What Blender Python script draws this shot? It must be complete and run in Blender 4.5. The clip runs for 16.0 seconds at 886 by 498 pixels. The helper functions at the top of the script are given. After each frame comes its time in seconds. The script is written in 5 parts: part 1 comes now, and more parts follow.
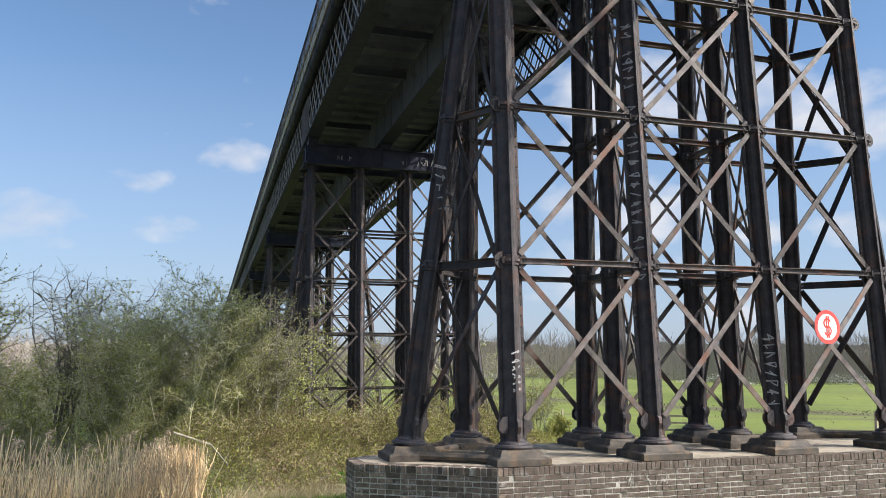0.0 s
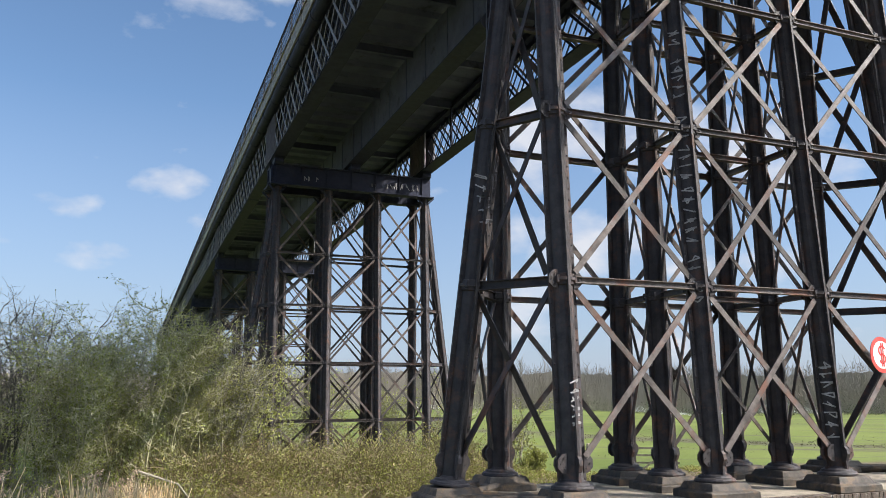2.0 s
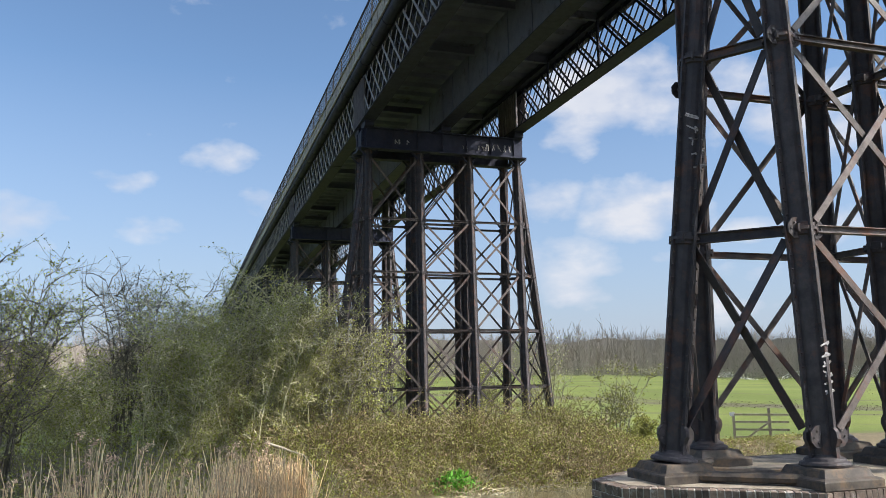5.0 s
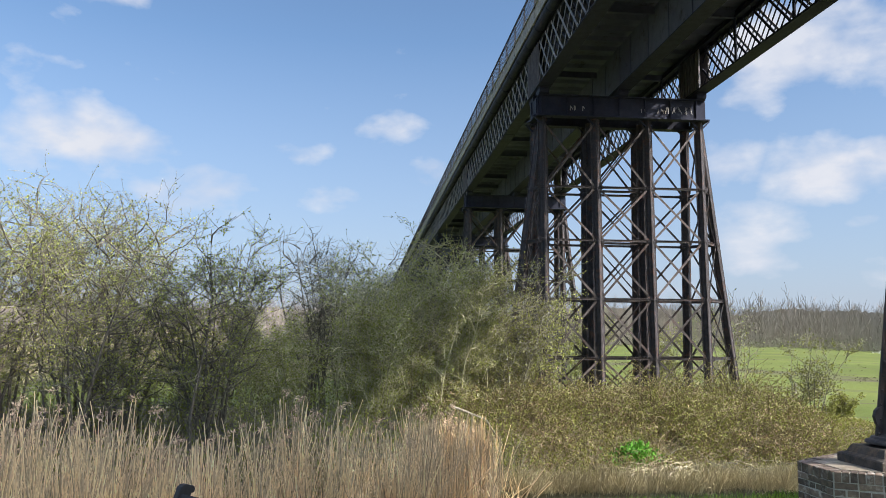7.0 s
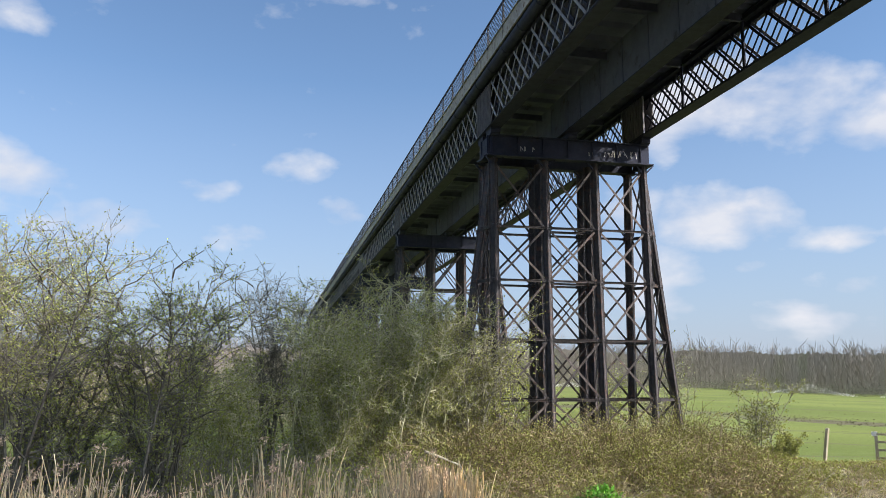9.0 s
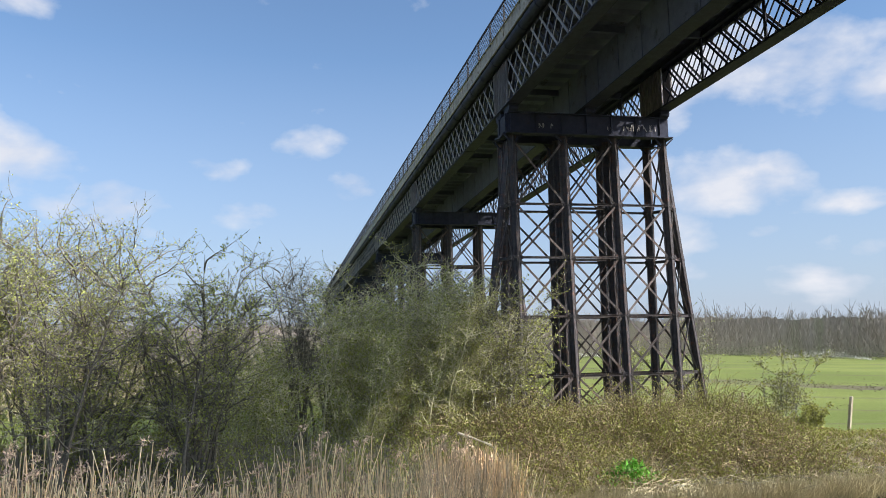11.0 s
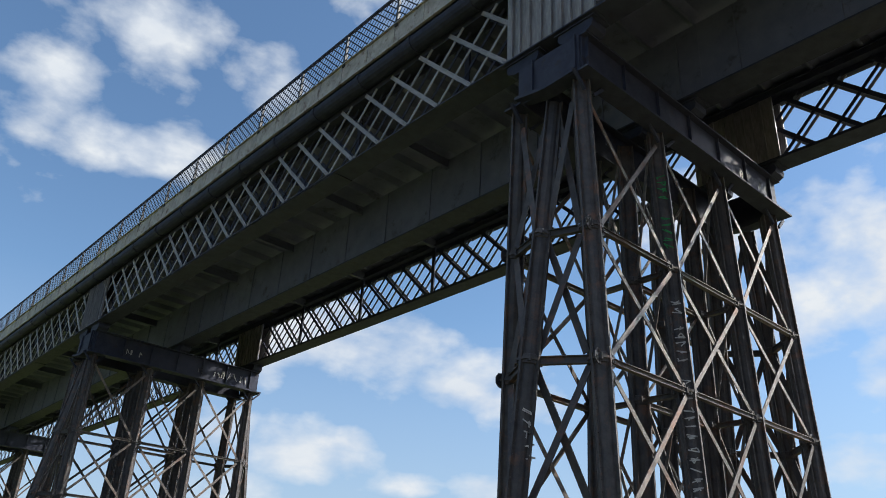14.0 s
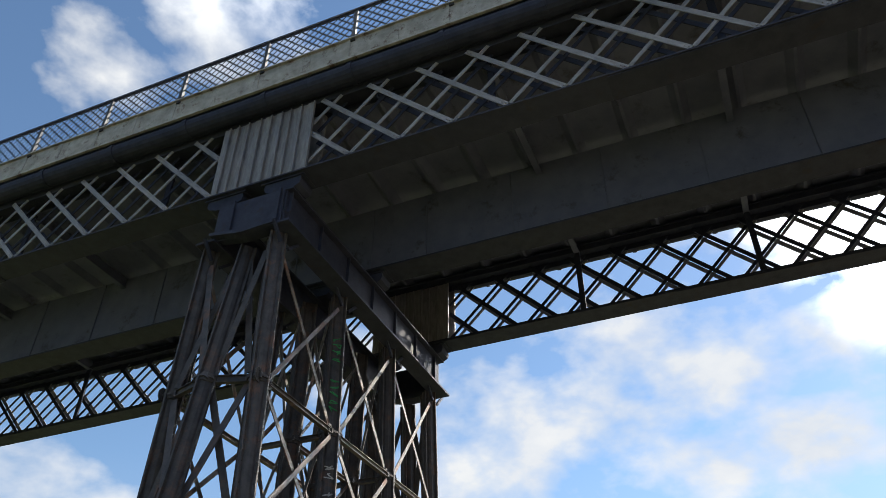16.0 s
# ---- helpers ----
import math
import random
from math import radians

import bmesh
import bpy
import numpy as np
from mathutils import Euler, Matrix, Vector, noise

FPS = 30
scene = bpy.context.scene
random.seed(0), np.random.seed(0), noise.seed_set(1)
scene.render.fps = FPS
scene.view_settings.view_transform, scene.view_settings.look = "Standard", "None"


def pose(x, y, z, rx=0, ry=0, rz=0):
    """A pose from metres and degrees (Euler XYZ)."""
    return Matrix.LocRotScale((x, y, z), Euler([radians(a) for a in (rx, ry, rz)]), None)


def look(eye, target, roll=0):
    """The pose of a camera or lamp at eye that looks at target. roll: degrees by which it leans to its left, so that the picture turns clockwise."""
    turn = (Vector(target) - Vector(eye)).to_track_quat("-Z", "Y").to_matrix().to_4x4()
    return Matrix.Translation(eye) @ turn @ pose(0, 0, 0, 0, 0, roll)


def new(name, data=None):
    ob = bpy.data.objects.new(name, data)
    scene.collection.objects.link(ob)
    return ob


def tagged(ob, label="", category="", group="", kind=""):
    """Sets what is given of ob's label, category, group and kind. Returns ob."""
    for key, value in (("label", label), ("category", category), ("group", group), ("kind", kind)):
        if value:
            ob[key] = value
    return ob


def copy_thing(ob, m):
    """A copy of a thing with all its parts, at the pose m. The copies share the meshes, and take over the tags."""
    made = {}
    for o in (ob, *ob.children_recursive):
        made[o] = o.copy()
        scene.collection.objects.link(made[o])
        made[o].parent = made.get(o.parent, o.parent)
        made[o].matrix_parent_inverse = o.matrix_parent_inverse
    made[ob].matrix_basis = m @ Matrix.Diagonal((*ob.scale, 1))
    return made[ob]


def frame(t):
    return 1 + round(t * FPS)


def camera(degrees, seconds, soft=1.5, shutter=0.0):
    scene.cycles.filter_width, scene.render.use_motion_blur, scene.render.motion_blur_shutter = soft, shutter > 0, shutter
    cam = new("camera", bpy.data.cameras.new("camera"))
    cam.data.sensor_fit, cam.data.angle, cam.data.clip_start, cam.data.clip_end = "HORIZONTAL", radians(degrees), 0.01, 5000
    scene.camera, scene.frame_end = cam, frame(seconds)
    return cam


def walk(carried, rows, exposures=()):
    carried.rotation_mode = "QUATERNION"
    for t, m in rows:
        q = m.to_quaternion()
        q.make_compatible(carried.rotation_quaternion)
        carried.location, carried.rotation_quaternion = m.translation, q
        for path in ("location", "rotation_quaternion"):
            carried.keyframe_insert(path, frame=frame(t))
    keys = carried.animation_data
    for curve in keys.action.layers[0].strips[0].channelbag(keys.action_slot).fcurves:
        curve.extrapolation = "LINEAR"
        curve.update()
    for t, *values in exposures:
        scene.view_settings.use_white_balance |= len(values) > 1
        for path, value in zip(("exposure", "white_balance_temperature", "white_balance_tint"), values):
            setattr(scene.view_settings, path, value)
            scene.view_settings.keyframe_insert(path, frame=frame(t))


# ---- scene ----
cam = camera(59.3, 16.0, 0.8)

PATH = [
    (0, (-4.418, -10.591, 1.219), (-3.846, -8.699, 1.524), -0.3),
    (0.5, (-4.713, -10.188, 1.213), (-4.094, -8.318, 1.558), -0.5),
    (1, (-4.947, -9.785, 1.18), (-4.288, -7.932, 1.545), -0.6),
    (1.5, (-5.142, -9.348, 1.197), (-4.437, -7.512, 1.562), -0.6),
    (2, (-5.462, -8.984, 1.226), (-4.74, -7.158, 1.607), -0.4),
    (2.5, (-5.696, -8.68, 1.207), (-4.993, -6.849, 1.6), -0.4),
    (3, (-5.947, -8.252, 1.232), (-5.253, -6.418, 1.626), 0.3),
    (3.2, (-6.066, -8.139, 1.241), (-5.381, -6.302, 1.639), 0.5),
    (5.3, (-7.064, -7.256, 1.26), (-6.483, -5.361, 1.522), -1.4),
    (5.5, (-7.103, -7.272, 1.271), (-6.561, -5.361, 1.506), -1.2),
    (6, (-7.076, -7.235, 1.234), (-6.656, -5.289, 1.424), -0.6),
    (6.5, (-7.169, -7.288, 1.278), (-6.877, -5.319, 1.469), -0.0),
    (7, (-7.276, -7.344, 1.308), (-7.086, -5.365, 1.527), 0.4),
    (7.5, (-7.74, -6.996, 1.246), (-7.516, -5.025, 1.504), 0.4),
    (8, (-8.113, -6.842, 1.263), (-7.805, -4.888, 1.557), 0.5),
    (8.5, (-8.59, -6.683, 1.301), (-8.216, -4.745, 1.624), 0.6),
    (9, (-8.856, -6.465, 1.311), (-8.436, -4.536, 1.635), 0.2),
    (9.2, (-8.924, -6.415, 1.324), (-8.488, -4.489, 1.639), 0.1),
    (11.3, (-9.273, -6.543, 1.588), (-8.882, -4.598, 1.842), -1.3),
    (11.5, (-9.264, -6.561, 1.593), (-8.863, -4.62, 1.86), -1.5),
    (12, (-9.262, -6.546, 1.599), (-8.799, -4.626, 1.914), -1.7),
    (12.5, (-9.211, -6.515, 1.542), (-8.627, -4.643, 1.934), -0.8),
    (13, (-9.187, -6.522, 1.494), (-8.389, -4.77, 2.037), 1.2),
    (13.5, (-9.196, -6.591, 1.477), (-8.183, -5.026, 2.203), 2.5),
    (14, (-9.166, -6.588, 1.502), (-7.986, -5.234, 2.382), 3.0),
    (14.5, (-9.126, -6.588, 1.516), (-7.833, -5.441, 2.523), 3.0),
    (15, (-9.11, -6.627, 1.557), (-7.743, -5.668, 2.658), 2.3),
    (15.5, (-9.092, -6.708, 1.616), (-7.673, -5.924, 2.787), 1.3),
    (16, (-9.155, -6.782, 1.626), (-7.69, -6.162, 2.839), 0.1),
]
walk(cam, [(t, look(eye, target, roll)) for t, eye, target, roll in PATH], [(0, 1.55, 6500, 11), (9.2, 1.57, 6500, 12), (12.5, 1.6, 6500, 12), (14.5, 1.58, 6550, 6), (16, 1.68, 6750, 8)])

# ---- light ----
SUN_EL, SUN_AZ = radians(39), radians(125)      # azimuth from +y towards +x
world = bpy.data.worlds.new("sky")
scene.world = world
world.use_nodes = True
wn, wl = world.node_tree.nodes, world.node_tree.links
wn.clear()


def wnode(kind, **values):
    n = wn.new(kind)
    for key, value in values.items():
        n.inputs[key].default_value = value
    return n


sky = wn.new("ShaderNodeTexSky")
sky.sky_type, sky.sun_disc = "NISHITA", False
sky.sun_elevation, sky.sun_rotation = SUN_EL, SUN_AZ
sky.air_density, sky.dust_density, sky.ozone_density = 1.0, 0.3, 2.5
coord = wn.new("ShaderNodeTexCoord")
sep = wn.new("ShaderNodeSeparateXYZ")
wl.new(coord.outputs["Generated"], sep.inputs[0])
lift = wn.new("ShaderNodeMath")
lift.operation, lift.inputs[1].default_value = "ADD", 0.22
wl.new(sep.outputs["Z"], lift.inputs[0])
flat = []
for axis in "XY":
    d = wn.new("ShaderNodeMath")
    d.operation = "DIVIDE"
    wl.new(sep.outputs[axis], d.inputs[0])
    wl.new(lift.outputs[0], d.inputs[1])
    flat.append(d)
plane = wn.new("ShaderNodeCombineXYZ")
wl.new(flat[0].outputs[0], plane.inputs[0])
wl.new(flat[1].outputs[0], plane.inputs[1])
puff = wnode("ShaderNodeTexNoise", Scale=2.1, Detail=10.0, Roughness=0.54, Distortion=0.15)
wl.new(plane.outputs[0], puff.inputs["Vector"])


def facing(azimuth, elevation, near, far):
    """1 towards a direction of the sky, falling smoothly to 0; near and far are angles from it in degrees."""
    a, e = radians(azimuth), radians(elevation)
    dot = wn.new("ShaderNodeVectorMath")
    dot.operation = "DOT_PRODUCT"
    dot.inputs[1].default_value = (math.sin(a) * math.cos(e), math.cos(a) * math.cos(e), math.sin(e))
    wl.new(coord.outputs["Generated"], dot.inputs[0])
    fall = wn.new("ShaderNodeMapRange")
    fall.interpolation_type = "SMOOTHSTEP"
    fall.inputs["From Min"].default_value, fall.inputs["From Max"].default_value = math.cos(radians(far)), math.cos(radians(near))
    wl.new(dot.outputs["Value"], fall.inputs["Value"])
    return fall.outputs[0]


def wmath(operation, a, b):
    n = wn.new("ShaderNodeMath")
    n.operation = operation
    for k, v in enumerate((a, b)):
        if isinstance(v, (int, float)):
            n.inputs[k].default_value = v
        else:
            wl.new(v, n.inputs[k])
    return n.outputs[0]


# cumulus: azimuth from +y towards +x, elevation, half width, half height (degrees), thickness
CUMULUS = [(-20, 13, 7, 3.2, 1), (1, 15, 3.0, 1.3, 0.9), (-3, 10, 3.0, 1.4, 0.95), (-13, 10, 6, 2.0, 0.65), (-6, 13, 3.6, 1.0, 0.5), (5, 12, 2.0, 1.2, 0.7),
           (31, 19, 7.5, 4.0, 1), (32, 11, 5, 2.8, 1), (26, 12, 3, 2.4, 0.85), (28, 7, 5.5, 2.8, 0.7), (38, 18, 7, 4.0, 1), (35, 12, 2.2, 1.4, 0.95),
           (40, 9, 2.2, 1.0, 0.85), (34, 7.5, 2.0, 0.9, 0.7), (40, 6, 2.6, 1.0, 0.75), (-19, 23, 3, 1.5, 0.75), (47, 15, 4.2, 2.3, 0.9), (45, 9, 2.8, 1.4, 0.9),
           (36, 4, 5, 1.4, 0.6), (16, 30, 8, 2.8, 1), (2, 29, 5, 2.6, 0.7), (16, 38, 6.5, 5, 0.95), (25, 37, 6, 3.2, 0.9), (9, 33, 4.5, 5.5, 0.85),
           (34, 45, 8, 4.6, 1), (42, 50, 11, 4.6, 1), (72, 24, 7.2, 5.6, 1), (42, 17, 6.5, 3.0, 0.9), (32, 18, 6, 2.6, 0.85), (71, 11, 4.6, 2.3, 0.85),
           (79, 25, 6.4, 4.2, 1), (87, 21, 6, 3.2, 1), (88, 27, 7.5, 4.6, 1), (82, 17, 3, 1.4, 0.85), (94, 21, 7.4, 3.6, 1), (98, 28, 5.6, 3.2, 0.95),
           (66, 21, 7, 4.5, 0.95), (62, 28, 6, 4, 0.9), (82, 30, 7, 4, 0.95), (76, 16, 7, 3.5, 0.9), (104, 22, 6, 4, 0.95)]
gathered = facing(0, 90, 8, 36)                        # unseen cloud added overhead and towards the sun, as fill light
gathered = wmath("MAXIMUM", gathered, facing(125, 41, 10, 36))
bearing = wn.new("ShaderNodeCombineXYZ")               # azimuth and elevation of the way looked, in degrees
wl.new(wmath("MULTIPLY", wmath("ARCTAN2", sep.outputs["X"], sep.outputs["Y"]), 180 / math.pi), bearing.inputs[0])
wl.new(wmath("MULTIPLY", wmath("ARCSINE", sep.outputs["Z"], 0), 180 / math.pi), bearing.inputs[1])
for azimuth, elevation, wide, tall, thick in CUMULUS:
    off, flatten, far = (wn.new("ShaderNodeVectorMath") for k in range(3))
    off.operation, flatten.operation, far.operation = "SUBTRACT", "MULTIPLY", "LENGTH"
    off.inputs[1].default_value, flatten.inputs[1].default_value = (azimuth, elevation, 0), (1 / wide, 1 / tall, 0)
    wl.new(bearing.outputs[0], off.inputs[0])
    wl.new(off.outputs[0], flatten.inputs[0])
    wl.new(flatten.outputs[0], far.inputs[0])
    fall = wn.new("ShaderNodeMapRange")
    fall.interpolation_type = "SMOOTHSTEP"
    fall.inputs["From Min"].default_value, fall.inputs["From Max"].default_value = 0.15, 1.4
    fall.inputs["To Min"].default_value, fall.inputs["To Max"].default_value = thick, 0.0
    wl.new(far.outputs["Value"], fall.inputs["Value"])
    gathered = wmath("MAXIMUM", gathered, fall.outputs[0])
squash = wn.new("ShaderNodeMapping")
squash.inputs["Scale"].default_value = (1, 1, 1.7)
wl.new(coord.outputs["Generated"], squash.inputs["Vector"])
billow = wnode("ShaderNodeTexNoise", Scale=14.0, Detail=8.0, Roughness=0.52, Distortion=0.1)
wl.new(squash.outputs[0], billow.inputs["Vector"])
ragged = wmath("ADD", wmath("MULTIPLY", puff.outputs["Fac"], 0.55), wmath("SUBTRACT", wmath("MULTIPLY", billow.outputs["Fac"], 0.85), 0.21))
cover = wn.new("ShaderNodeValToRGB")
cover.color_ramp.elements[0].position, cover.color_ramp.elements[1].position = 0.51, 0.85
wl.new(wmath("ADD", ragged, wmath("SUBTRACT", wmath("MULTIPLY", gathered, 0.42), 0.11)), cover.inputs[0])
haze = wn.new("ShaderNodeMapRange")
haze.inputs["From Min"].default_value, haze.inputs["From Max"].default_value = 0.0, 0.36
haze.inputs["To Min"].default_value, haze.inputs["To Max"].default_value = 0.85, 0.0
wl.new(sep.outputs["Z"], haze.inputs["Value"])
shade = wnode("ShaderNodeTexNoise", Scale=7.0, Detail=6.0, Roughness=0.55)
wl.new(squash.outputs[0], shade.inputs["Vector"])
tone = wn.new("ShaderNodeValToRGB")
tone.color_ramp.elements[0].position, tone.color_ramp.elements[1].position = 0.3, 0.7
tone.color_ramp.elements[0].color = (1.45, 1.62, 1.95, 1)
tone.color_ramp.elements[1].color = (2.05, 2.1, 2.2, 1)
wl.new(shade.outputs["Fac"], tone.inputs[0])
blend = wn.new("ShaderNodeMix")
blend.data_type = "RGBA"
wl.new(cover.outputs[0], blend.inputs[0])
deep = wnode("ShaderNodeHueSaturation", Hue=0.499, Saturation=1.06, Value=0.41)
wl.new(sky.outputs[0], deep.inputs["Color"])
misty = wn.new("ShaderNodeMix")                        # pale blue haze towards the horizon
misty.data_type = "RGBA"
wl.new(haze.outputs[0], misty.inputs[0])
wl.new(deep.outputs[0], misty.inputs[6])
misty.inputs[7].default_value = (0.93, 1.14, 1.60, 1)
wl.new(misty.outputs[2], blend.inputs[6])
bright = wn.new("ShaderNodeVectorMath")                # that unseen cloud brightened overhead and around the sun, to lift the shade
bright.operation = "SCALE"
wl.new(tone.outputs[0], bright.inputs[0])
wl.new(wmath("ADD", 1.0, wmath("ADD", wmath("MULTIPLY", facing(0, 90, 5, 42), 5.0), wmath("MULTIPLY", facing(125, 41, 4, 27), 22.0))), bright.inputs[3])
wl.new(bright.outputs[0], blend.inputs[7])
glow = wnode("ShaderNodeBackground", Strength=0.14)
wl.new(blend.outputs[2], glow.inputs[0])
wl.new(glow.outputs[0], wn.new("ShaderNodeOutputWorld").inputs[0])

sun = new("sun", bpy.data.lights.new("sun", "SUN"))
sun.data.energy, sun.data.angle, sun.data.color = 2.2, radians(0.6), (1.0, 0.92, 0.80)
sun_way = Vector((math.sin(SUN_AZ) * math.cos(SUN_EL), math.cos(SUN_AZ) * math.cos(SUN_EL), math.sin(SUN_EL)))
sun.matrix_world = look(sun_way * 60, (0, 0, 0))


# ---- materials ----
def surface(name, low, high, scale=6.0, rough=0.7, metal=0.0, bump=0.3, fine=60.0, patch=None, patch_at=0.6, patch_scale=2.0,
            spread=0.0, island=False, stretch=(1, 1, 1)):
    """Two tones of grain, an optional patchy third tone (rust, moss, dirt), and piece-to-piece spread."""
    m = bpy.data.materials.new(name)
    m.use_nodes = True
    n, l = m.node_tree.nodes, m.node_tree.links
    bsdf = n["Principled BSDF"]
    bsdf.inputs["Metallic"].default_value = metal
    bsdf.inputs["Specular IOR Level"].default_value = 0.35
    tc = n.new("ShaderNodeTexCoord")
    mp = n.new("ShaderNodeMapping")
    mp.inputs["Scale"].default_value = stretch
    l.new(tc.outputs["Object"], mp.inputs["Vector"])
    shift = n.new("ShaderNodeVectorMath")
    shift.operation = "ADD"
    info = n.new("ShaderNodeObjectInfo")
    wide = n.new("ShaderNodeVectorMath")
    wide.operation = "SCALE"
    wide.inputs[3].default_value = 37.0
    join = n.new("ShaderNodeCombineXYZ")
    l.new(info.outputs["Random"], join.inputs[0])
    l.new(info.outputs["Random"], join.inputs[1])
    l.new(join.outputs[0], wide.inputs[0])
    l.new(mp.outputs[0], shift.inputs[0])
    l.new(wide.outputs[0], shift.inputs[1])
    a = n.new("ShaderNodeTexNoise")
    a.inputs["Scale"].default_value, a.inputs["Detail"].default_value, a.inputs["Roughness"].default_value = scale, 8, 0.65
    l.new(shift.outputs[0], a.inputs["Vector"])
    ramp = n.new("ShaderNodeValToRGB")
    ramp.color_ramp.elements[0].position, ramp.color_ramp.elements[1].position = 0.34, 0.68
    ramp.color_ramp.elements[0].color, ramp.color_ramp.elements[1].color = (*low, 1), (*high, 1)
    l.new(a.outputs["Fac"], ramp.inputs[0])
    colour = ramp.outputs[0]
    if patch:
        b = n.new("ShaderNodeTexNoise")
        b.inputs["Scale"].default_value, b.inputs["Detail"].default_value, b.inputs["Roughness"].default_value = patch_scale, 7, 0.7
        l.new(shift.outputs[0], b.inputs["Vector"])
        cut = n.new("ShaderNodeMapRange")
        cut.inputs["From Min"].default_value, cut.inputs["From Max"].default_value = patch_at - 0.05, patch_at + 0.08
        l.new(b.outputs["Fac"], cut.inputs["Value"])
        mix = n.new("ShaderNodeMix")
        mix.data_type = "RGBA"
        l.new(cut.outputs[0], mix.inputs[0])
        l.new(colour, mix.inputs[6])
        mix.inputs[7].default_value = (*patch, 1)
        colour = mix.outputs[2]
    if spread:
        src = info.outputs["Random"]
        if island:
            src = n.new("ShaderNodeNewGeometry").outputs["Random Per Island"]
        rng = n.new("ShaderNodeMapRange")
        rng.inputs["To Min"].default_value, rng.inputs["To Max"].default_value = 1 - spread, 1 + spread
        l.new(src, rng.inputs["Value"])
        hsv = n.new("ShaderNodeHueSaturation")
        l.new(rng.outputs[0], hsv.inputs["Value"])
        l.new(colour, hsv.inputs["Color"])
        colour = hsv.outputs[0]
    l.new(colour, bsdf.inputs["Base Color"])
    c = n.new("ShaderNodeTexNoise")
    c.inputs["Scale"].default_value, c.inputs["Detail"].default_value = fine, 5
    l.new(shift.outputs[0], c.inputs["Vector"])
    rr = n.new("ShaderNodeMapRange")
    rr.inputs["To Min"].default_value, rr.inputs["To Max"].default_value = max(0.05, rough - 0.15), min(1, rough + 0.15)
    l.new(c.outputs["Fac"], rr.inputs["Value"])
    l.new(rr.outputs[0], bsdf.inputs["Roughness"])
    if bump:
        bp = n.new("ShaderNodeBump")
        bp.inputs["Strength"].default_value, bp.inputs["Distance"].default_value = bump, 0.01
        l.new(c.outputs["Fac"], bp.inputs["Height"])
        l.new(bp.outputs[0], bsdf.inputs["Normal"])
    return m


def leafy(name, low, high, through_light=0.35, spread=0.5):
    """Leaves, blades and stalks: thin, a little light passes through."""
    m = surface(name, low, high, scale=1.5, rough=0.6, bump=0, spread=spread, island=True)
    n, l = m.node_tree.nodes, m.node_tree.links
    bsdf = n["Principled BSDF"]
    col = bsdf.inputs["Base Color"].links[0].from_socket
    tr = n.new("ShaderNodeBsdfTranslucent")
    l.new(col, tr.inputs["Color"])
    mx = n.new("ShaderNodeMixShader")
    mx.inputs[0].default_value = through_light
    l.new(bsdf.outputs[0], mx.inputs[1])
    l.new(tr.outputs[0], mx.inputs[2])
    l.new(mx.outputs[0], n["Material Output"].inputs[0])
    return m


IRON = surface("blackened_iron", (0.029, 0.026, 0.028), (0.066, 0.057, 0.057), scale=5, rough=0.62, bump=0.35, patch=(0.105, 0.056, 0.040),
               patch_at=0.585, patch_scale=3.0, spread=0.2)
# paler, bluer deck iron: the veil over its shade put into the colour
SOFFIT = surface("veil_lifted_deck_iron", (0.088, 0.098, 0.145), (0.118, 0.130, 0.182), scale=2, rough=0.7, bump=0.2, patch=(0.050, 0.048, 0.058), patch_at=0.62, patch_scale=1.5)
BRACE = surface("weathered_brace_iron", (0.046, 0.038, 0.035), (0.150, 0.128, 0.115), scale=4, rough=0.6, bump=0.35, patch=(0.125, 0.060, 0.040),
                patch_at=0.555, patch_scale=1.7, spread=0.45)
# IRON made darker and bluer: the shade under the deck put into the colour
GIRDER = surface("shade_blued_girder_iron", (0.021, 0.024, 0.040), (0.036, 0.040, 0.060), scale=4, rough=0.72, bump=0.3, patch=(0.032, 0.026, 0.028),
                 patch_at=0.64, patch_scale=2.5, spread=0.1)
for sheltered in (SOFFIT, GIRDER):                      # next to no shine, so sunlit grass gives no green reflection
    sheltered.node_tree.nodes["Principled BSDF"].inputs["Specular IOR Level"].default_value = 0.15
# a darker BRACE for the tall piers
BROWN_BRACE = surface("dark_brown_brace_iron", (0.036, 0.029, 0.027), (0.105, 0.086, 0.077), scale=4, rough=0.6, bump=0.3, patch=(0.085, 0.046, 0.034),
                      patch_at=0.58, patch_scale=1.3, spread=0.45)
GREY = surface("grey_painted_iron", (0.14, 0.135, 0.14), (0.26, 0.25, 0.255), scale=5, rough=0.6, bump=0.3, patch=(0.13, 0.08, 0.06), patch_at=0.66,
               patch_scale=3, spread=0.15, stretch=(3, 3, 0.6))
KERB = surface("flaking_grey_plate", (0.20, 0.19, 0.17), (0.38, 0.36, 0.33), scale=3, rough=0.75, bump=0.4, patch=(0.10, 0.06, 0.045), patch_at=0.6, patch_scale=4)
RAILING = surface("dark_railing_iron", (0.012, 0.012, 0.014), (0.03, 0.03, 0.034), scale=8, rough=0.55, bump=0.2)
BRICK = surface("blue_brown_brick", (0.095, 0.072, 0.058), (0.22, 0.165, 0.125), scale=14, rough=0.8, bump=0.6, patch=(0.36, 0.34, 0.31), patch_at=0.60, patch_scale=7, spread=0.5)
MORTAR = surface("lime_mortar", (0.34, 0.32, 0.28), (0.52, 0.49, 0.44), scale=20, rough=0.95, bump=0.6)
STONE = surface("gritstone", (0.20, 0.17, 0.125), (0.36, 0.31, 0.24), scale=5, rough=0.9, bump=0.6, patch=(0.12, 0.10, 0.08), patch_at=0.6, patch_scale=2)
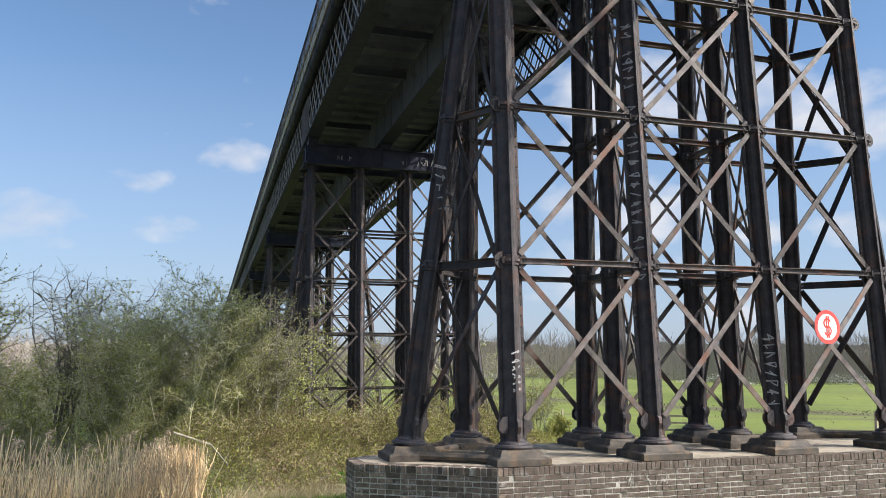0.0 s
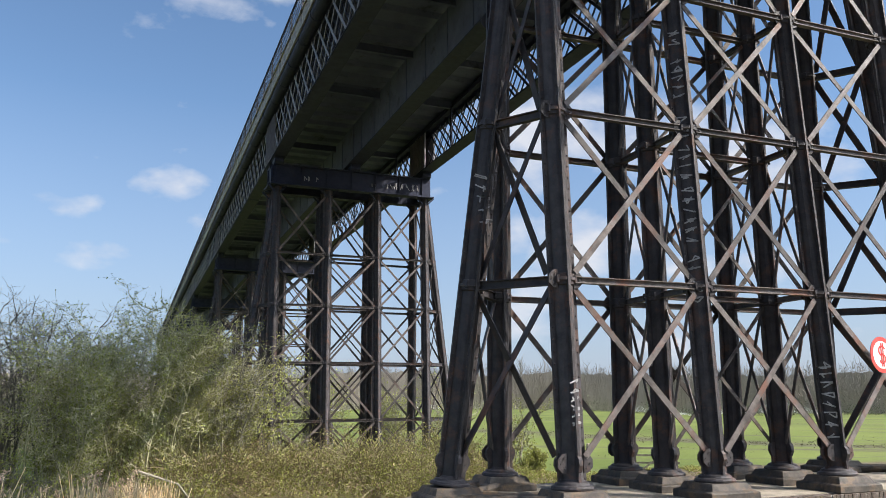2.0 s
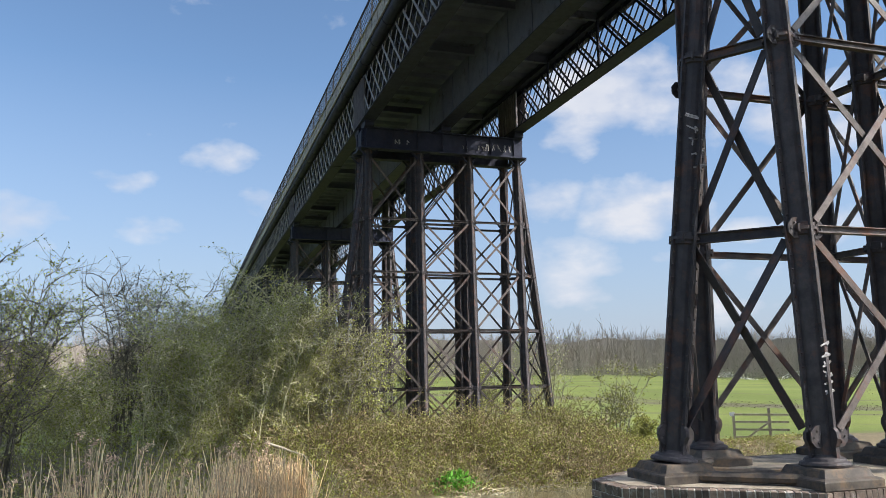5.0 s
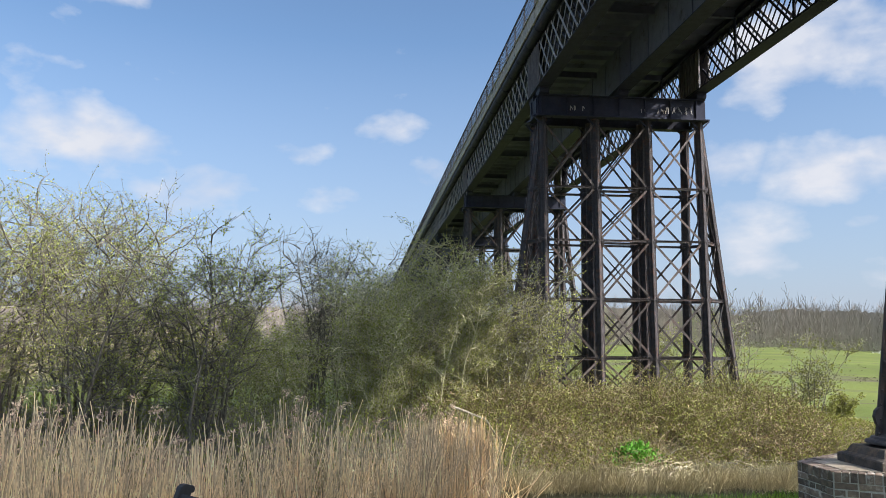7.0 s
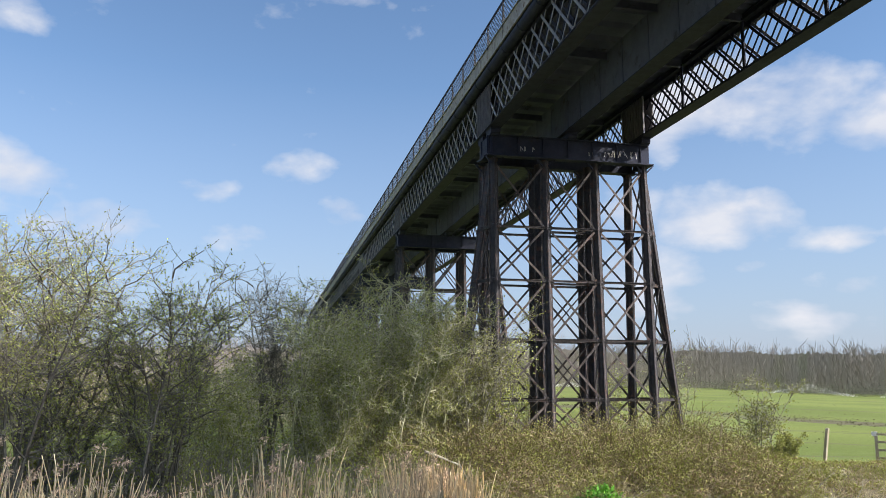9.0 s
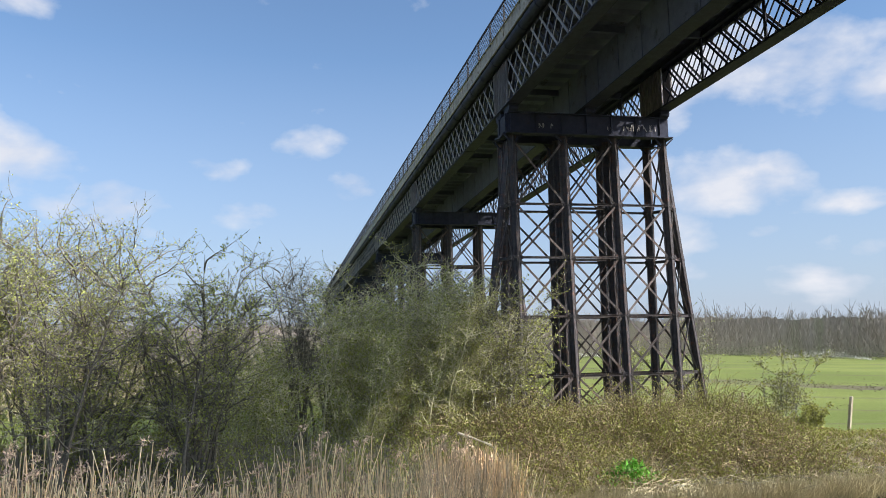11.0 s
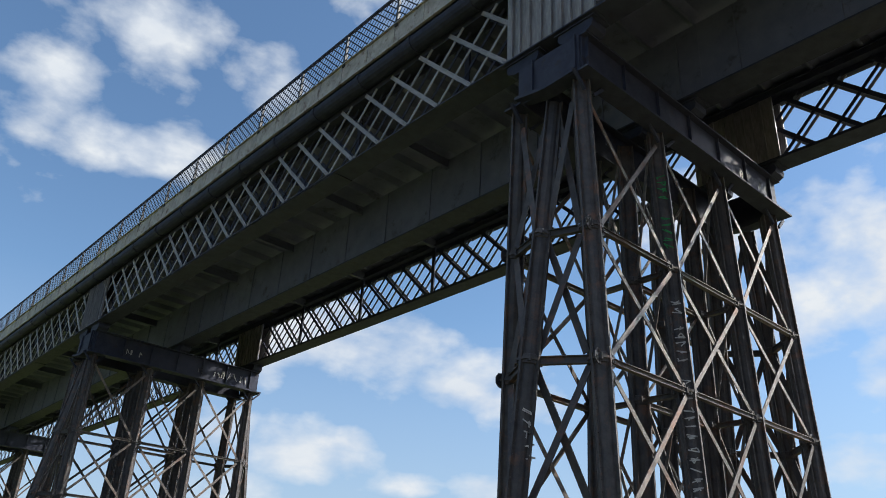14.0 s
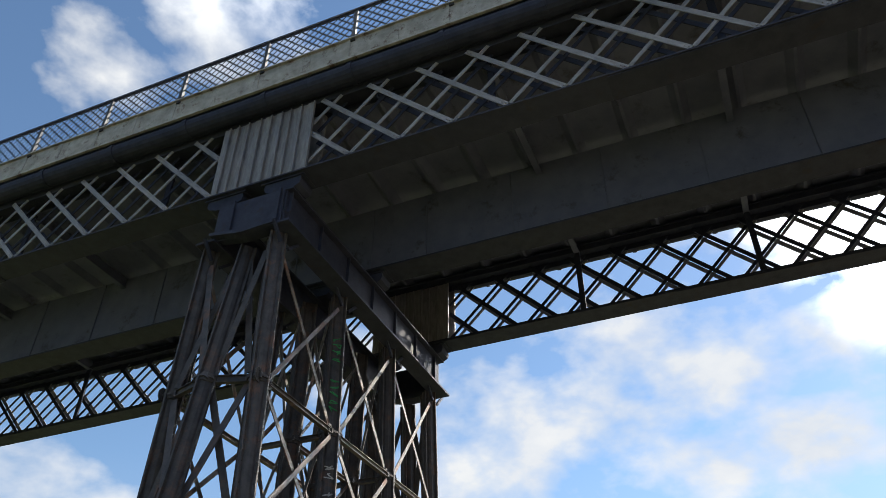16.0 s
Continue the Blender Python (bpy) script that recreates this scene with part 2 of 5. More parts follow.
PEDESTAL = surface("rust_stained_casting", (0.035, 0.030, 0.026), (0.10, 0.083, 0.066), scale=6, rough=0.75, bump=0.5, patch=(0.13, 0.09, 0.055), patch_at=0.55, patch_scale=4, spread=0.2)
BARK = surface("grey_brown_bark", (0.085, 0.075, 0.058), (0.20, 0.175, 0.135), scale=9, rough=0.9, bump=0.5)
TIMBER = surface("silvered_fence_timber", (0.22, 0.18, 0.13), (0.42, 0.36, 0.28), scale=7, rough=0.85, bump=0.5, stretch=(1, 1, 0.2), spread=0.2)
SIGN_RED = surface("sign_red", (0.62, 0.05, 0.04), (0.75, 0.09, 0.07), scale=6, rough=0.5, bump=0.1)
SIGN_WHITE = surface("sign_white", (0.68, 0.66, 0.62), (0.82, 0.80, 0.77), scale=6, rough=0.5, bump=0.1)
CHALK = surface("white_spray_paint", (0.26, 0.25, 0.24), (0.52, 0.51, 0.50), scale=12, rough=0.8, bump=0)
GREENPAINT = surface("green_spray_paint", (0.02, 0.16, 0.05), (0.05, 0.30, 0.10), scale=12, rough=0.8, bump=0)
WATER = surface("still_water", (0.012, 0.016, 0.012), (0.025, 0.03, 0.02), scale=0.6, rough=0.2, bump=0.05, fine=3)
LEAF = leafy("spring_leaf", (0.20, 0.215, 0.048), (0.31, 0.315, 0.088), 0.45, 0.25)
LEAFDARK = leafy("dull_green_leaf", (0.195, 0.222, 0.048), (0.335, 0.362, 0.092), 0.5, 0.35)
BRAMBLE = leafy("dark_bramble_leaf", (0.17, 0.155, 0.042), (0.28, 0.25, 0.075), 0.3, 0.35)
LEAFBRIGHT = leafy("fresh_green_leaf", (0.08, 0.25, 0.02), (0.17, 0.42, 0.05))
LEAFYELLOW = leafy("yellow_green_leaf", (0.24, 0.27, 0.06), (0.40, 0.43, 0.12), 0.45, 0.3)
DRYLEAF = leafy("dry_bramble_leaf", (0.22, 0.15, 0.085), (0.38, 0.28, 0.17), 0.35, 0.3)
REED = leafy("dead_reed_stalk", (0.68, 0.54, 0.34), (0.97, 0.85, 0.61), 0.4, 0.42)
PLUME = leafy("reed_plume", (0.52, 0.38, 0.27), (0.74, 0.58, 0.42), 0.3)
GRASS = leafy("grass_blade", (0.12, 0.21, 0.02), (0.25, 0.38, 0.06), 0.5)
BLOSSOM = leafy("white_blossom", (0.50, 0.50, 0.46), (0.72, 0.71, 0.66), 0.2)
TWIG = surface("bare_twig", (0.15, 0.14, 0.105), (0.29, 0.275, 0.205), scale=4, rough=0.9, bump=0, spread=0.3, island=True)
CANE = surface("dry_bramble_cane", (0.165, 0.135, 0.075), (0.32, 0.265, 0.155), scale=4, rough=0.9, bump=0, spread=0.35, island=True)
CLOD = surface("poached_mud", (0.075, 0.075, 0.04), (0.15, 0.14, 0.08), scale=4, rough=0.95, bump=0.4, spread=0.3, island=True)
# TWIG raised and greened: fill light for the shaded bushes put into the colour
LIFTED_TWIG = surface("lifted_twig", (0.27, 0.26, 0.15), (0.46, 0.44, 0.28), scale=4, rough=0.9, bump=0, spread=0.3, island=True)
FARWOOD = surface("winter_wood", (0.25, 0.21, 0.175), (0.34, 0.29, 0.245), scale=0.2, rough=1, bump=0, spread=0.15, island=True)
FARSCRUB = surface("far_scrub", (0.12, 0.13, 0.07), (0.19, 0.195, 0.115), scale=0.3, rough=1, bump=0, spread=0.35, island=True)
LITTER = surface("reed_litter", (0.16, 0.12, 0.07), (0.36, 0.28, 0.18), scale=9, rough=0.95, bump=0.5)
WOODMASS = surface("massed_winter_trunks", (0.25, 0.215, 0.18), (0.36, 0.315, 0.265), scale=0.5, rough=1, bump=0, patch=(0.24, 0.25, 0.15), patch_at=0.6, patch_scale=0.12, stretch=(1, 1, 0.12))


def ground_material():
    m = bpy.data.materials.new("meadow_ground")
    m.use_nodes = True
    n, l = m.node_tree.nodes, m.node_tree.links
    bsdf = n["Principled BSDF"]
    bsdf.inputs["Roughness"].default_value, bsdf.inputs["Specular IOR Level"].default_value = 0.95, 0.12
    tc = n.new("ShaderNodeTexCoord")
    big = n.new("ShaderNodeTexNoise")
    big.inputs["Scale"].default_value, big.inputs["Detail"].default_value = 0.05, 8
    small = n.new("ShaderNodeTexNoise")
    small.inputs["Scale"].default_value, small.inputs["Detail"].default_value, small.inputs["Roughness"].default_value = 3.0, 8, 0.7
    for t in (big, small):
        l.new(tc.outputs["Object"], t.inputs["Vector"])
    r1 = n.new("ShaderNodeValToRGB")
    r1.color_ramp.elements[0].position, r1.color_ramp.elements[1].position = 0.35, 0.65
    r1.color_ramp.elements[0].color, r1.color_ramp.elements[1].color = (0.086, 0.110, 0.026, 1), (0.128, 0.150, 0.038, 1)
    l.new(big.outputs["Fac"], r1.inputs[0])
    r2 = n.new("ShaderNodeMapRange")
    r2.inputs["To Min"].default_value, r2.inputs["To Max"].default_value = 0.6, 1.4
    l.new(small.outputs["Fac"], r2.inputs["Value"])
    hsv = n.new("ShaderNodeHueSaturation")
    l.new(r2.outputs[0], hsv.inputs["Value"])
    l.new(r1.outputs[0], hsv.inputs["Color"])
    # worn, poached strips of mud across the pasture
    axes = n.new("ShaderNodeCombineXYZ")
    for k, way in enumerate(((0.0082, -0.0057, 0), (0.063, 0.09, 0))):
        dot = n.new("ShaderNodeVectorMath")
        dot.operation = "DOT_PRODUCT"
        dot.inputs[1].default_value = way
        l.new(tc.outputs["Object"], dot.inputs[0])
        l.new(dot.outputs["Value"], axes.inputs[k])
    mud = n.new("ShaderNodeTexNoise")
    mud.inputs["Scale"].default_value, mud.inputs["Detail"].default_value, mud.inputs["Roughness"].default_value = 1.3, 10, 0.72
    l.new(axes.outputs[0], mud.inputs["Vector"])
    cut = n.new("ShaderNodeMapRange")
    cut.inputs["From Min"].default_value, cut.inputs["From Max"].default_value = 0.54, 0.62
    l.new(mud.outputs["Fac"], cut.inputs["Value"])
    # one broad poached strip along the old fence line
    line = n.new("ShaderNodeVectorMath")
    line.operation, line.inputs[1].default_value = "DOT_PRODUCT", (0.83, 0.55, 0)
    l.new(tc.outputs["Object"], line.inputs[0])
    strip = n.new("ShaderNodeMath")
    strip.operation = "COMPARE"
    strip.inputs[1].default_value, strip.inputs[2].default_value = 61.8, 2.4
    l.new(line.outputs["Value"], strip.inputs[0])
    churned = n.new("ShaderNodeMapRange")
    churned.inputs["From Min"].default_value, churned.inputs["From Max"].default_value = 0.40, 0.52
    l.new(mud.outputs["Fac"], churned.inputs["Value"])
    lane = n.new("ShaderNodeMath")
    lane.operation = "MULTIPLY"
    l.new(strip.outputs[0], lane.inputs[0])
    l.new(churned.outputs[0], lane.inputs[1])
    muddy = n.new("ShaderNodeMath")
    muddy.operation = "MAXIMUM"
    l.new(cut.outputs[0], muddy.inputs[0])
    l.new(lane.outputs[0], muddy.inputs[1])
    mix = n.new("ShaderNodeMix")
    mix.data_type = "RGBA"
    l.new(muddy.outputs[0], mix.inputs[0])
    l.new(hsv.outputs[0], mix.inputs[6])
    mix.inputs[7].default_value = (0.085, 0.078, 0.048, 1)
    # bare soil and dead litter on the stream's banks
    sx = n.new("ShaderNodeSeparateXYZ")
    l.new(tc.outputs["Object"], sx.inputs[0])
    wob = n.new("ShaderNodeMath")
    wob.operation, wob.inputs[1].default_value = "MULTIPLY_ADD", 2.5
    l.new(small.outputs["Fac"], wob.inputs[0])
    l.new(sx.outputs["Y"], wob.inputs[2])
    near_edge = n.new("ShaderNodeMapRange")
    near_edge.inputs["From Min"].default_value, near_edge.inputs["From Max"].default_value = 7.0, 8.0
    far_edge = n.new("ShaderNodeMapRange")
    far_edge.inputs["From Min"].default_value, far_edge.inputs["From Max"].default_value = 25.0, 22.0
    both = n.new("ShaderNodeMath")
    both.operation = "MULTIPLY"
    for e in (near_edge, far_edge):
        l.new(wob.outputs[0], e.inputs["Value"])
    l.new(near_edge.outputs[0], both.inputs[0])
    l.new(far_edge.outputs[0], both.inputs[1])
    soil = n.new("ShaderNodeValToRGB")
    soil.color_ramp.elements[0].color, soil.color_ramp.elements[1].color = (0.05, 0.042, 0.026, 1), (0.17, 0.14, 0.085, 1)
    l.new(small.outputs["Fac"], soil.inputs[0])
    bank = n.new("ShaderNodeMix")
    bank.data_type = "RGBA"
    worn = n.new("ShaderNodeMapRange")                      # unseen near ground turned soil brown, to keep green bounce off the soffit
    worn.inputs["From Min"].default_value, worn.inputs["From Max"].default_value = -1.0, -2.5
    l.new(sx.outputs["Y"], worn.inputs["Value"])
    bare = n.new("ShaderNodeMath")
    bare.operation = "MAXIMUM"
    l.new(both.outputs[0], bare.inputs[0])
    l.new(worn.outputs[0], bare.inputs[1])
    l.new(bare.outputs[0], bank.inputs[0])
    l.new(mix.outputs[2], bank.inputs[6])
    l.new(soil.outputs[0], bank.inputs[7])
    l.new(bank.outputs[2], bsdf.inputs["Base Color"])
    bp = n.new("ShaderNodeBump")
    bp.inputs["Strength"].default_value, bp.inputs["Distance"].default_value = 0.6, 0.05
    l.new(small.outputs["Fac"], bp.inputs["Height"])
    l.new(bp.outputs[0], bsdf.inputs["Normal"])
    return m


STRAWSCRUB = surface("dry_straw_scrub", (0.34, 0.29, 0.17), (0.56, 0.49, 0.31), scale=0.3, rough=1, bump=0, spread=0.25, island=True)
GROUND = ground_material()


# ---- geometry helpers ----
class Geo:
    """Vertices and faces gathered by hand, for one mesh."""

    def __init__(self):
        self.v, self.f = [], []

    def add(self, verts, faces):
        k = len(self.v)
        self.v += [tuple(p) for p in verts]
        self.f += [tuple(k + i for i in face) for face in faces]

    def box(self, c, s):
        x, y, z = c
        a, b, d = s[0] / 2, s[1] / 2, s[2] / 2
        self.add([(x + i * a, y + j * b, z + k * d) for k in (-1, 1) for j in (-1, 1) for i in (-1, 1)],
                 [(0, 2, 3, 1), (4, 5, 7, 6), (0, 1, 5, 4), (2, 6, 7, 3), (0, 4, 6, 2), (1, 3, 7, 5)])

    def bar(self, p, q, w, t, n=(0, 1, 0)):
        """A flat bar from p to q, w wide, t thick along n."""
        p, q, n = Vector(p), Vector(q), Vector(n)
        d = (q - p).normalized()
        u = d.cross(n).normalized() * (w / 2)
        n = u.cross(d).normalized() * (t / 2)
        pts = [e + i * u + j * n for e in (p, q) for i, j in ((-1, -1), (1, -1), (1, 1), (-1, 1))]
        self.add(pts, [(3, 2, 1, 0), (4, 5, 6, 7), (0, 1, 5, 4), (1, 2, 6, 5), (2, 3, 7, 6), (3, 0, 4, 7)])

    def tube(self, p, q, r0, r1, n=8, caps=True):
        p, q = Vector(p), Vector(q)
        d = (q - p).normalized()
        u = d.orthogonal().normalized()
        w = d.cross(u)
        pts = [e + r * (math.cos(2 * math.pi * i / n) * u + math.sin(2 * math.pi * i / n) * w) for e, r in ((p, r0), (q, r1)) for i in range(n)]
        faces = [(i, (i + 1) % n, n + (i + 1) % n, n + i) for i in range(n)]
        if caps:
            faces += [tuple(range(n - 1, -1, -1)), tuple(range(n, 2 * n))]
        self.add(pts, faces)

    def lathe(self, rings, n=16, x=0, y=0):
        """rings: (radius, z) from below to above."""
        pts = [(x + r * math.cos(2 * math.pi * i / n), y + r * math.sin(2 * math.pi * i / n), z) for r, z in rings for i in range(n)]
        faces = [(k * n + i, k * n + (i + 1) % n, (k + 1) * n + (i + 1) % n, (k + 1) * n + i) for k in range(len(rings) - 1) for i in range(n)]
        faces += [tuple(range(n - 1, -1, -1)), tuple((len(rings) - 1) * n + i for i in range(n))]
        self.add(pts, faces)

    def loft(self, outlines):
        """outlines: lists of equally many points, from one end to the other."""
        n = len(outlines[0])
        pts = [p for o in outlines for p in o]
        faces = [(k * n + i, k * n + (i + 1) % n, (k + 1) * n + (i + 1) % n, (k + 1) * n + i) for k in range(len(outlines) - 1) for i in range(n)]
        faces += [tuple(range(n - 1, -1, -1)), tuple((len(outlines) - 1) * n + i for i in range(n))]
        self.add(pts, faces)

    def mesh(self, name, material, smooth=False):
        me = bpy.data.meshes.new(name)
        me.from_pydata(self.v, [], self.f)
        me.materials.append(material)
        if smooth:
            me.shade_smooth()
        me.update()
        return me


def part(name, shape, material, parent, label="", at=None):
    """Links a Geo (or a mesh) as one object under a thing or a part."""
    me = shape.mesh(name, material) if isinstance(shape, Geo) else shape
    ob = new(name, me)
    ob.parent = parent
    if at is not None:
        ob.matrix_basis = at
    return tagged(ob, label)


def thing(name, at, label, category, group="", kind=""):
    ob = new(name)
    ob.matrix_basis = at
    ob.empty_display_size = 0.2
    return tagged(ob, label, category, group, kind)


BARS = {}


def bar_part(name, p, q, w, t, n, material, parent, flanged=False):
    """A bar as a part; bars of one size share a mesh."""
    p, q, n = Vector(p), Vector(q), Vector(n)
    d = q - p
    length = round(d.length, 2)
    key = (name, w, t, length, flanged, material.name)
    if key not in BARS:
        g = Geo()
        if flanged:
            g.box((0, 0, 0), (w * 0.92, t * 0.2, length))
            for s in (-1, 1):
                g.box((s * w * 0.46, 0, 0), (w * 0.12, t, length))
        else:
            g.box((0, 0, 0), (w, t, length))
            for e in (-1, 1):                                   # rivet heads at the ends
                for k in (0.05, 0.13):
                    g.lathe([(0.016, t / 2), (0.011, t / 2 + 0.012)], 6, 0, 0)
                    for i in range(len(g.v) - 12, len(g.v)):
                        a = g.v[i]
                        g.v[i] = (a[0], -a[2], e * (length / 2 - k) + a[1])
        BARS[key] = g.mesh(name, material)
    z = d.normalized()
    x = n.cross(z).normalized()
    y = z.cross(x)
    m = Matrix((x, y, z)).transposed().to_4x4()
    m.translation = (p + q) / 2
    return part(name, BARS[key], None, parent, "", m)


# ---- viaduct ----
SPAN = 23.34
COLS = (-0.22, 2.01, 4.24, 6.47)
FOOT_ROWS, TOP_ROWS = (-0.10, 0.95, 2.00), (0.22, 0.90, 1.66)
LEVELS = (2.78, 5.165, 7.37)
TOP = 10.28
MID = 3.125


def column_mesh(height, name="column"):
    """Riveted wrought-iron tube with four ribbed seams, from z = 0 up."""
    g = Geo()
    ring = []
    for k in range(4):
        a = radians(90 * k)
        c, s = math.cos(a), math.sin(a)
        for r, w in ((0.143, -0.018), (0.20, -0.018), (0.20, 0.018), (0.143, 0.018)):
            ring.append((c * r - s * w, s * r + c * w))
        for d in (22.5, 45, 67.5):
            b = a + radians(d)
            ring.append((0.145 * math.cos(b), 0.145 * math.sin(b)))
    g.loft([[(x, y, z) for x, y in ring] for z in (0.0, height)])
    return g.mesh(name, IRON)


def rivet_mesh(height):
    g = Geo()
    for k in range(4):
        a = radians(90 * k)
        c, s = math.cos(a), math.sin(a)
        for e in (-1, 1):
            z = 0.12
            while z < height:
                p = Vector((c * 0.175 - e * s * 0.018, s * 0.175 + e * c * 0.018, z))
                o = Vector((-s, c, 0)) * e
                g.tube(p, p + o * 0.014, 0.014, 0.009, 5)
                z += 0.16
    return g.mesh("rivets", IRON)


def collar_mesh():
    """Bolted joint: a thin flanged ring with lugs."""
    g = Geo()
    g.lathe([(0.13, -0.09), (0.17, -0.07), (0.17, -0.02), (0.195, -0.02), (0.195, 0.02), (0.17, 0.02), (0.17, 0.07), (0.13, 0.09)], 14)
    for k in range(4):
        a = radians(45 + 90 * k)
        g.tube((0.185 * math.cos(a), 0.185 * math.sin(a), -0.05), (0.185 * math.cos(a), 0.185 * math.sin(a), 0.05), 0.022, 0.022, 6)
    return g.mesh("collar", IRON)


def foot_mesh():
    g = Geo()
    g.lathe([(0.27, 0.0), (0.275, 0.02), (0.265, 0.045), (0.225, 0.06), (0.215, 0.085), (0.16, 0.11), (0.15, 0.13)], 20)
    for k in range(4):                                          # lugs that take the lowest braces
        a = radians(90 * k)
        c, s = math.cos(a), math.sin(a)
        g.loft([[(c * r - s * w, s * r + c * w, z) for r, z in ((0.14, 0.18), (0.21, 0.22), (0.245, 0.30), (0.235, 0.37), (0.19, 0.42), (0.14, 0.42))] for w in (0.025, -0.025)])
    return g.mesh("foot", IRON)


def pedestal_mesh():
    g = Geo()

    def ring(h, z):
        return [(-h, -h, z), (h, -h, z), (h, h, z), (-h, h, z)]
    g.loft([ring(0.39, -0.21), ring(0.40, -0.20), ring(0.40, -0.12), ring(0.39, -0.105), ring(0.33, -0.085), ring(0.30, -0.02), ring(0.285, 0.0)])
    return g.mesh("pedestal", PEDESTAL)


def gusset_mesh(sx):
    """A riveted plate on one flank of a column, where struts and braces meet it."""
    g = Geo()
    g.loft([[(sx * 0.12, y, -0.12), (sx * 0.19, y, -0.11), (sx * 0.25, y, -0.05), (sx * 0.25, y, 0.05), (sx * 0.19, y, 0.12), (sx * 0.12, y, 0.13)] for y in (0.009 * sx, -0.009 * sx)])
    for x, z in ((0.16, 0.07), (0.21, 0.0), (0.16, -0.06)):
        g.tube((sx * x, -0.022, z), (sx * x, 0.022, z), 0.013, 0.013, 6)
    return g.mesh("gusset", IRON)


GUSSETS = gusset_mesh(-1), gusset_mesh(1)
COLLAR, FOOT, PEDESTAL_MESH = collar_mesh(), foot_mesh(), pedestal_mesh()


def build_pier(name, base, at, label, brace, rivets):
    """Twelve tubular columns in three rows on pedestals at z = base, struts and cross-bracing, and a plated crosshead."""
    pier = thing(name, at, label, "viaduct pier", "piers of the viaduct")
    levels = [z for z in (0.40, *LEVELS) if z > base + 0.8]
    upright = column_mesh(TOP - base)
    seams = rivet_mesh(min(6.5, TOP - base)) if rivets else None
    stands = []
    for j, y in enumerate(FOOT_ROWS):
        for i, x in enumerate(COLS):
            raker = j == 1 and i in (0, 3)
            side = -1 if i == 0 else 1
            low = (x + ((-1.24 if base > 0 else -1.50) if side < 0 else (1.44 if base > 0 else 1.75)) if raker else x, FOOT_ROWS[j] - (0.03 if base < 0 and j == 0 else 0), base)
            high = (x + (0.10 if side < 0 else 0.30) if raker else x, TOP_ROWS[j], TOP)
            stands.append((low, high, raker))
    spot = {}
    for k, (low, high, raker) in enumerate(stands):
        low, high = Vector(low), Vector(high)
        lean = math.degrees(math.atan2(high.x - low.x, high.z - low.z))
        tip = math.degrees(math.atan2(low.y - high.y, high.z - low.z))
        c = part("raking_column" if raker else "column", upright, None, pier, "", pose(*low, tip, lean, 0))
        part("foot", FOOT, None, c)
        if rivets and k < 5:
            tagged(part("rivets", seams, None, c, "rows of rivet heads along the seams"), kind="stuff")
        for z in levels:
            part("collar", COLLAR, None, c, "", pose(0, 0, (z - base) / math.cos(radians(lean))))
        part("pedestal", PEDESTAL_MESH, None, pier, "stained cast-iron pedestal block", pose(low.x, low.y, base))
        for z in [base + 0.3, *levels, TOP - 0.25]:
            spot[k, round(z, 3)] = low.lerp(high, (z - base) / (TOP - base))
    heights = [base + 0.3, *levels, TOP - 0.25]

    def panel(a, b, n, off, thin, stout=False):
        w = 0.055 if thin else (0.125 if stout else 0.085)
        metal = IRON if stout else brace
        nv = Vector(n)
        for k, z in enumerate(heights):
            p, q = spot[a, round(z, 3)], spot[b, round(z, 3)]
            d = (q - p).normalized()
            if 0 < k < len(heights) - 1:
                bar_part("strut", p + d * 0.13 + nv * off, q - d * 0.13 + nv * off, 0.12 if stout else 0.085, 0.09, n, metal, pier, True)
            if k < len(heights) - 1:
                z2 = heights[k + 1]
                p2, q2 = spot[a, round(z2, 3)], spot[b, round(z2, 3)]
                e = Vector((0, 0, 0.1))
                bar_part("cross_brace", p + d * 0.14 + nv * (off + 0.02) + e, q2 - d * 0.14 + nv * (off + 0.02) - e, w, 0.018, n, metal, pier)
                bar_part("cross_brace", q - d * 0.14 + nv * (off - 0.03) + e, p2 + d * 0.14 + nv * (off - 0.03) - e, w, 0.018, n, metal, pier)

    for k in range(12):
        for z in heights[:-1]:
            p = spot[k, round(z, 3)]
            row = k // 4
            if row == 1:
                continue
            g_side = -0.1 if row == 0 else 0.1
            for plate in GUSSETS:
                part("gusset", plate, None, pier, "", pose(p.x, p.y + g_side, p.z + (0.02 if z == heights[0] else 0)))
    for i in range(3):
        panel(i, i + 1, (0, -1, 0), 0.09, False)
        panel(8 + i, 9 + i, (0, 1, 0), 0.09, False)
    panel(5, 6, (0, -1, 0), 0.0, True)
    for a, b in ((1, 5), (5, 9), (2, 6), (6, 10)):
        panel(a, b, (1, 0, 0), 0.0, True)
    for a, b, s in ((0, 4, -1), (8, 4, -1), (3, 7, 1), (11, 7, 1)):
        panel(a, b, (s, 0, 0), 0.05, False, True)
    # plated crosshead that carries the girders
    for y, s in ((0.04, -1), (1.50, 1)):
        g = Geo()
        g.box((MID, y, 10.74), (7.05, 0.04, 0.84))
        g.box((MID, y + s * 0.05, 10.29), (7.35, 0.40, 0.045))
        g.box((MID, y, 10.35), (7.1, 0.18, 0.07))
        g.box((MID, y, 11.17), (7.1, 0.30, 0.04))
        for x in np.arange(-0.3, 6.7, 1.1):
            g.box((x, y + s * 0.05, 10.75), (0.03, 0.07, 0.80))
        for x in COLS:
            for e in (-1, 1):
                g.bar((x + e * 0.12, y, 10.0), (x + e * 0.42, y, 10.30), 0.06, 0.05, (0, 1, 0))
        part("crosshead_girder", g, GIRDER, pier)
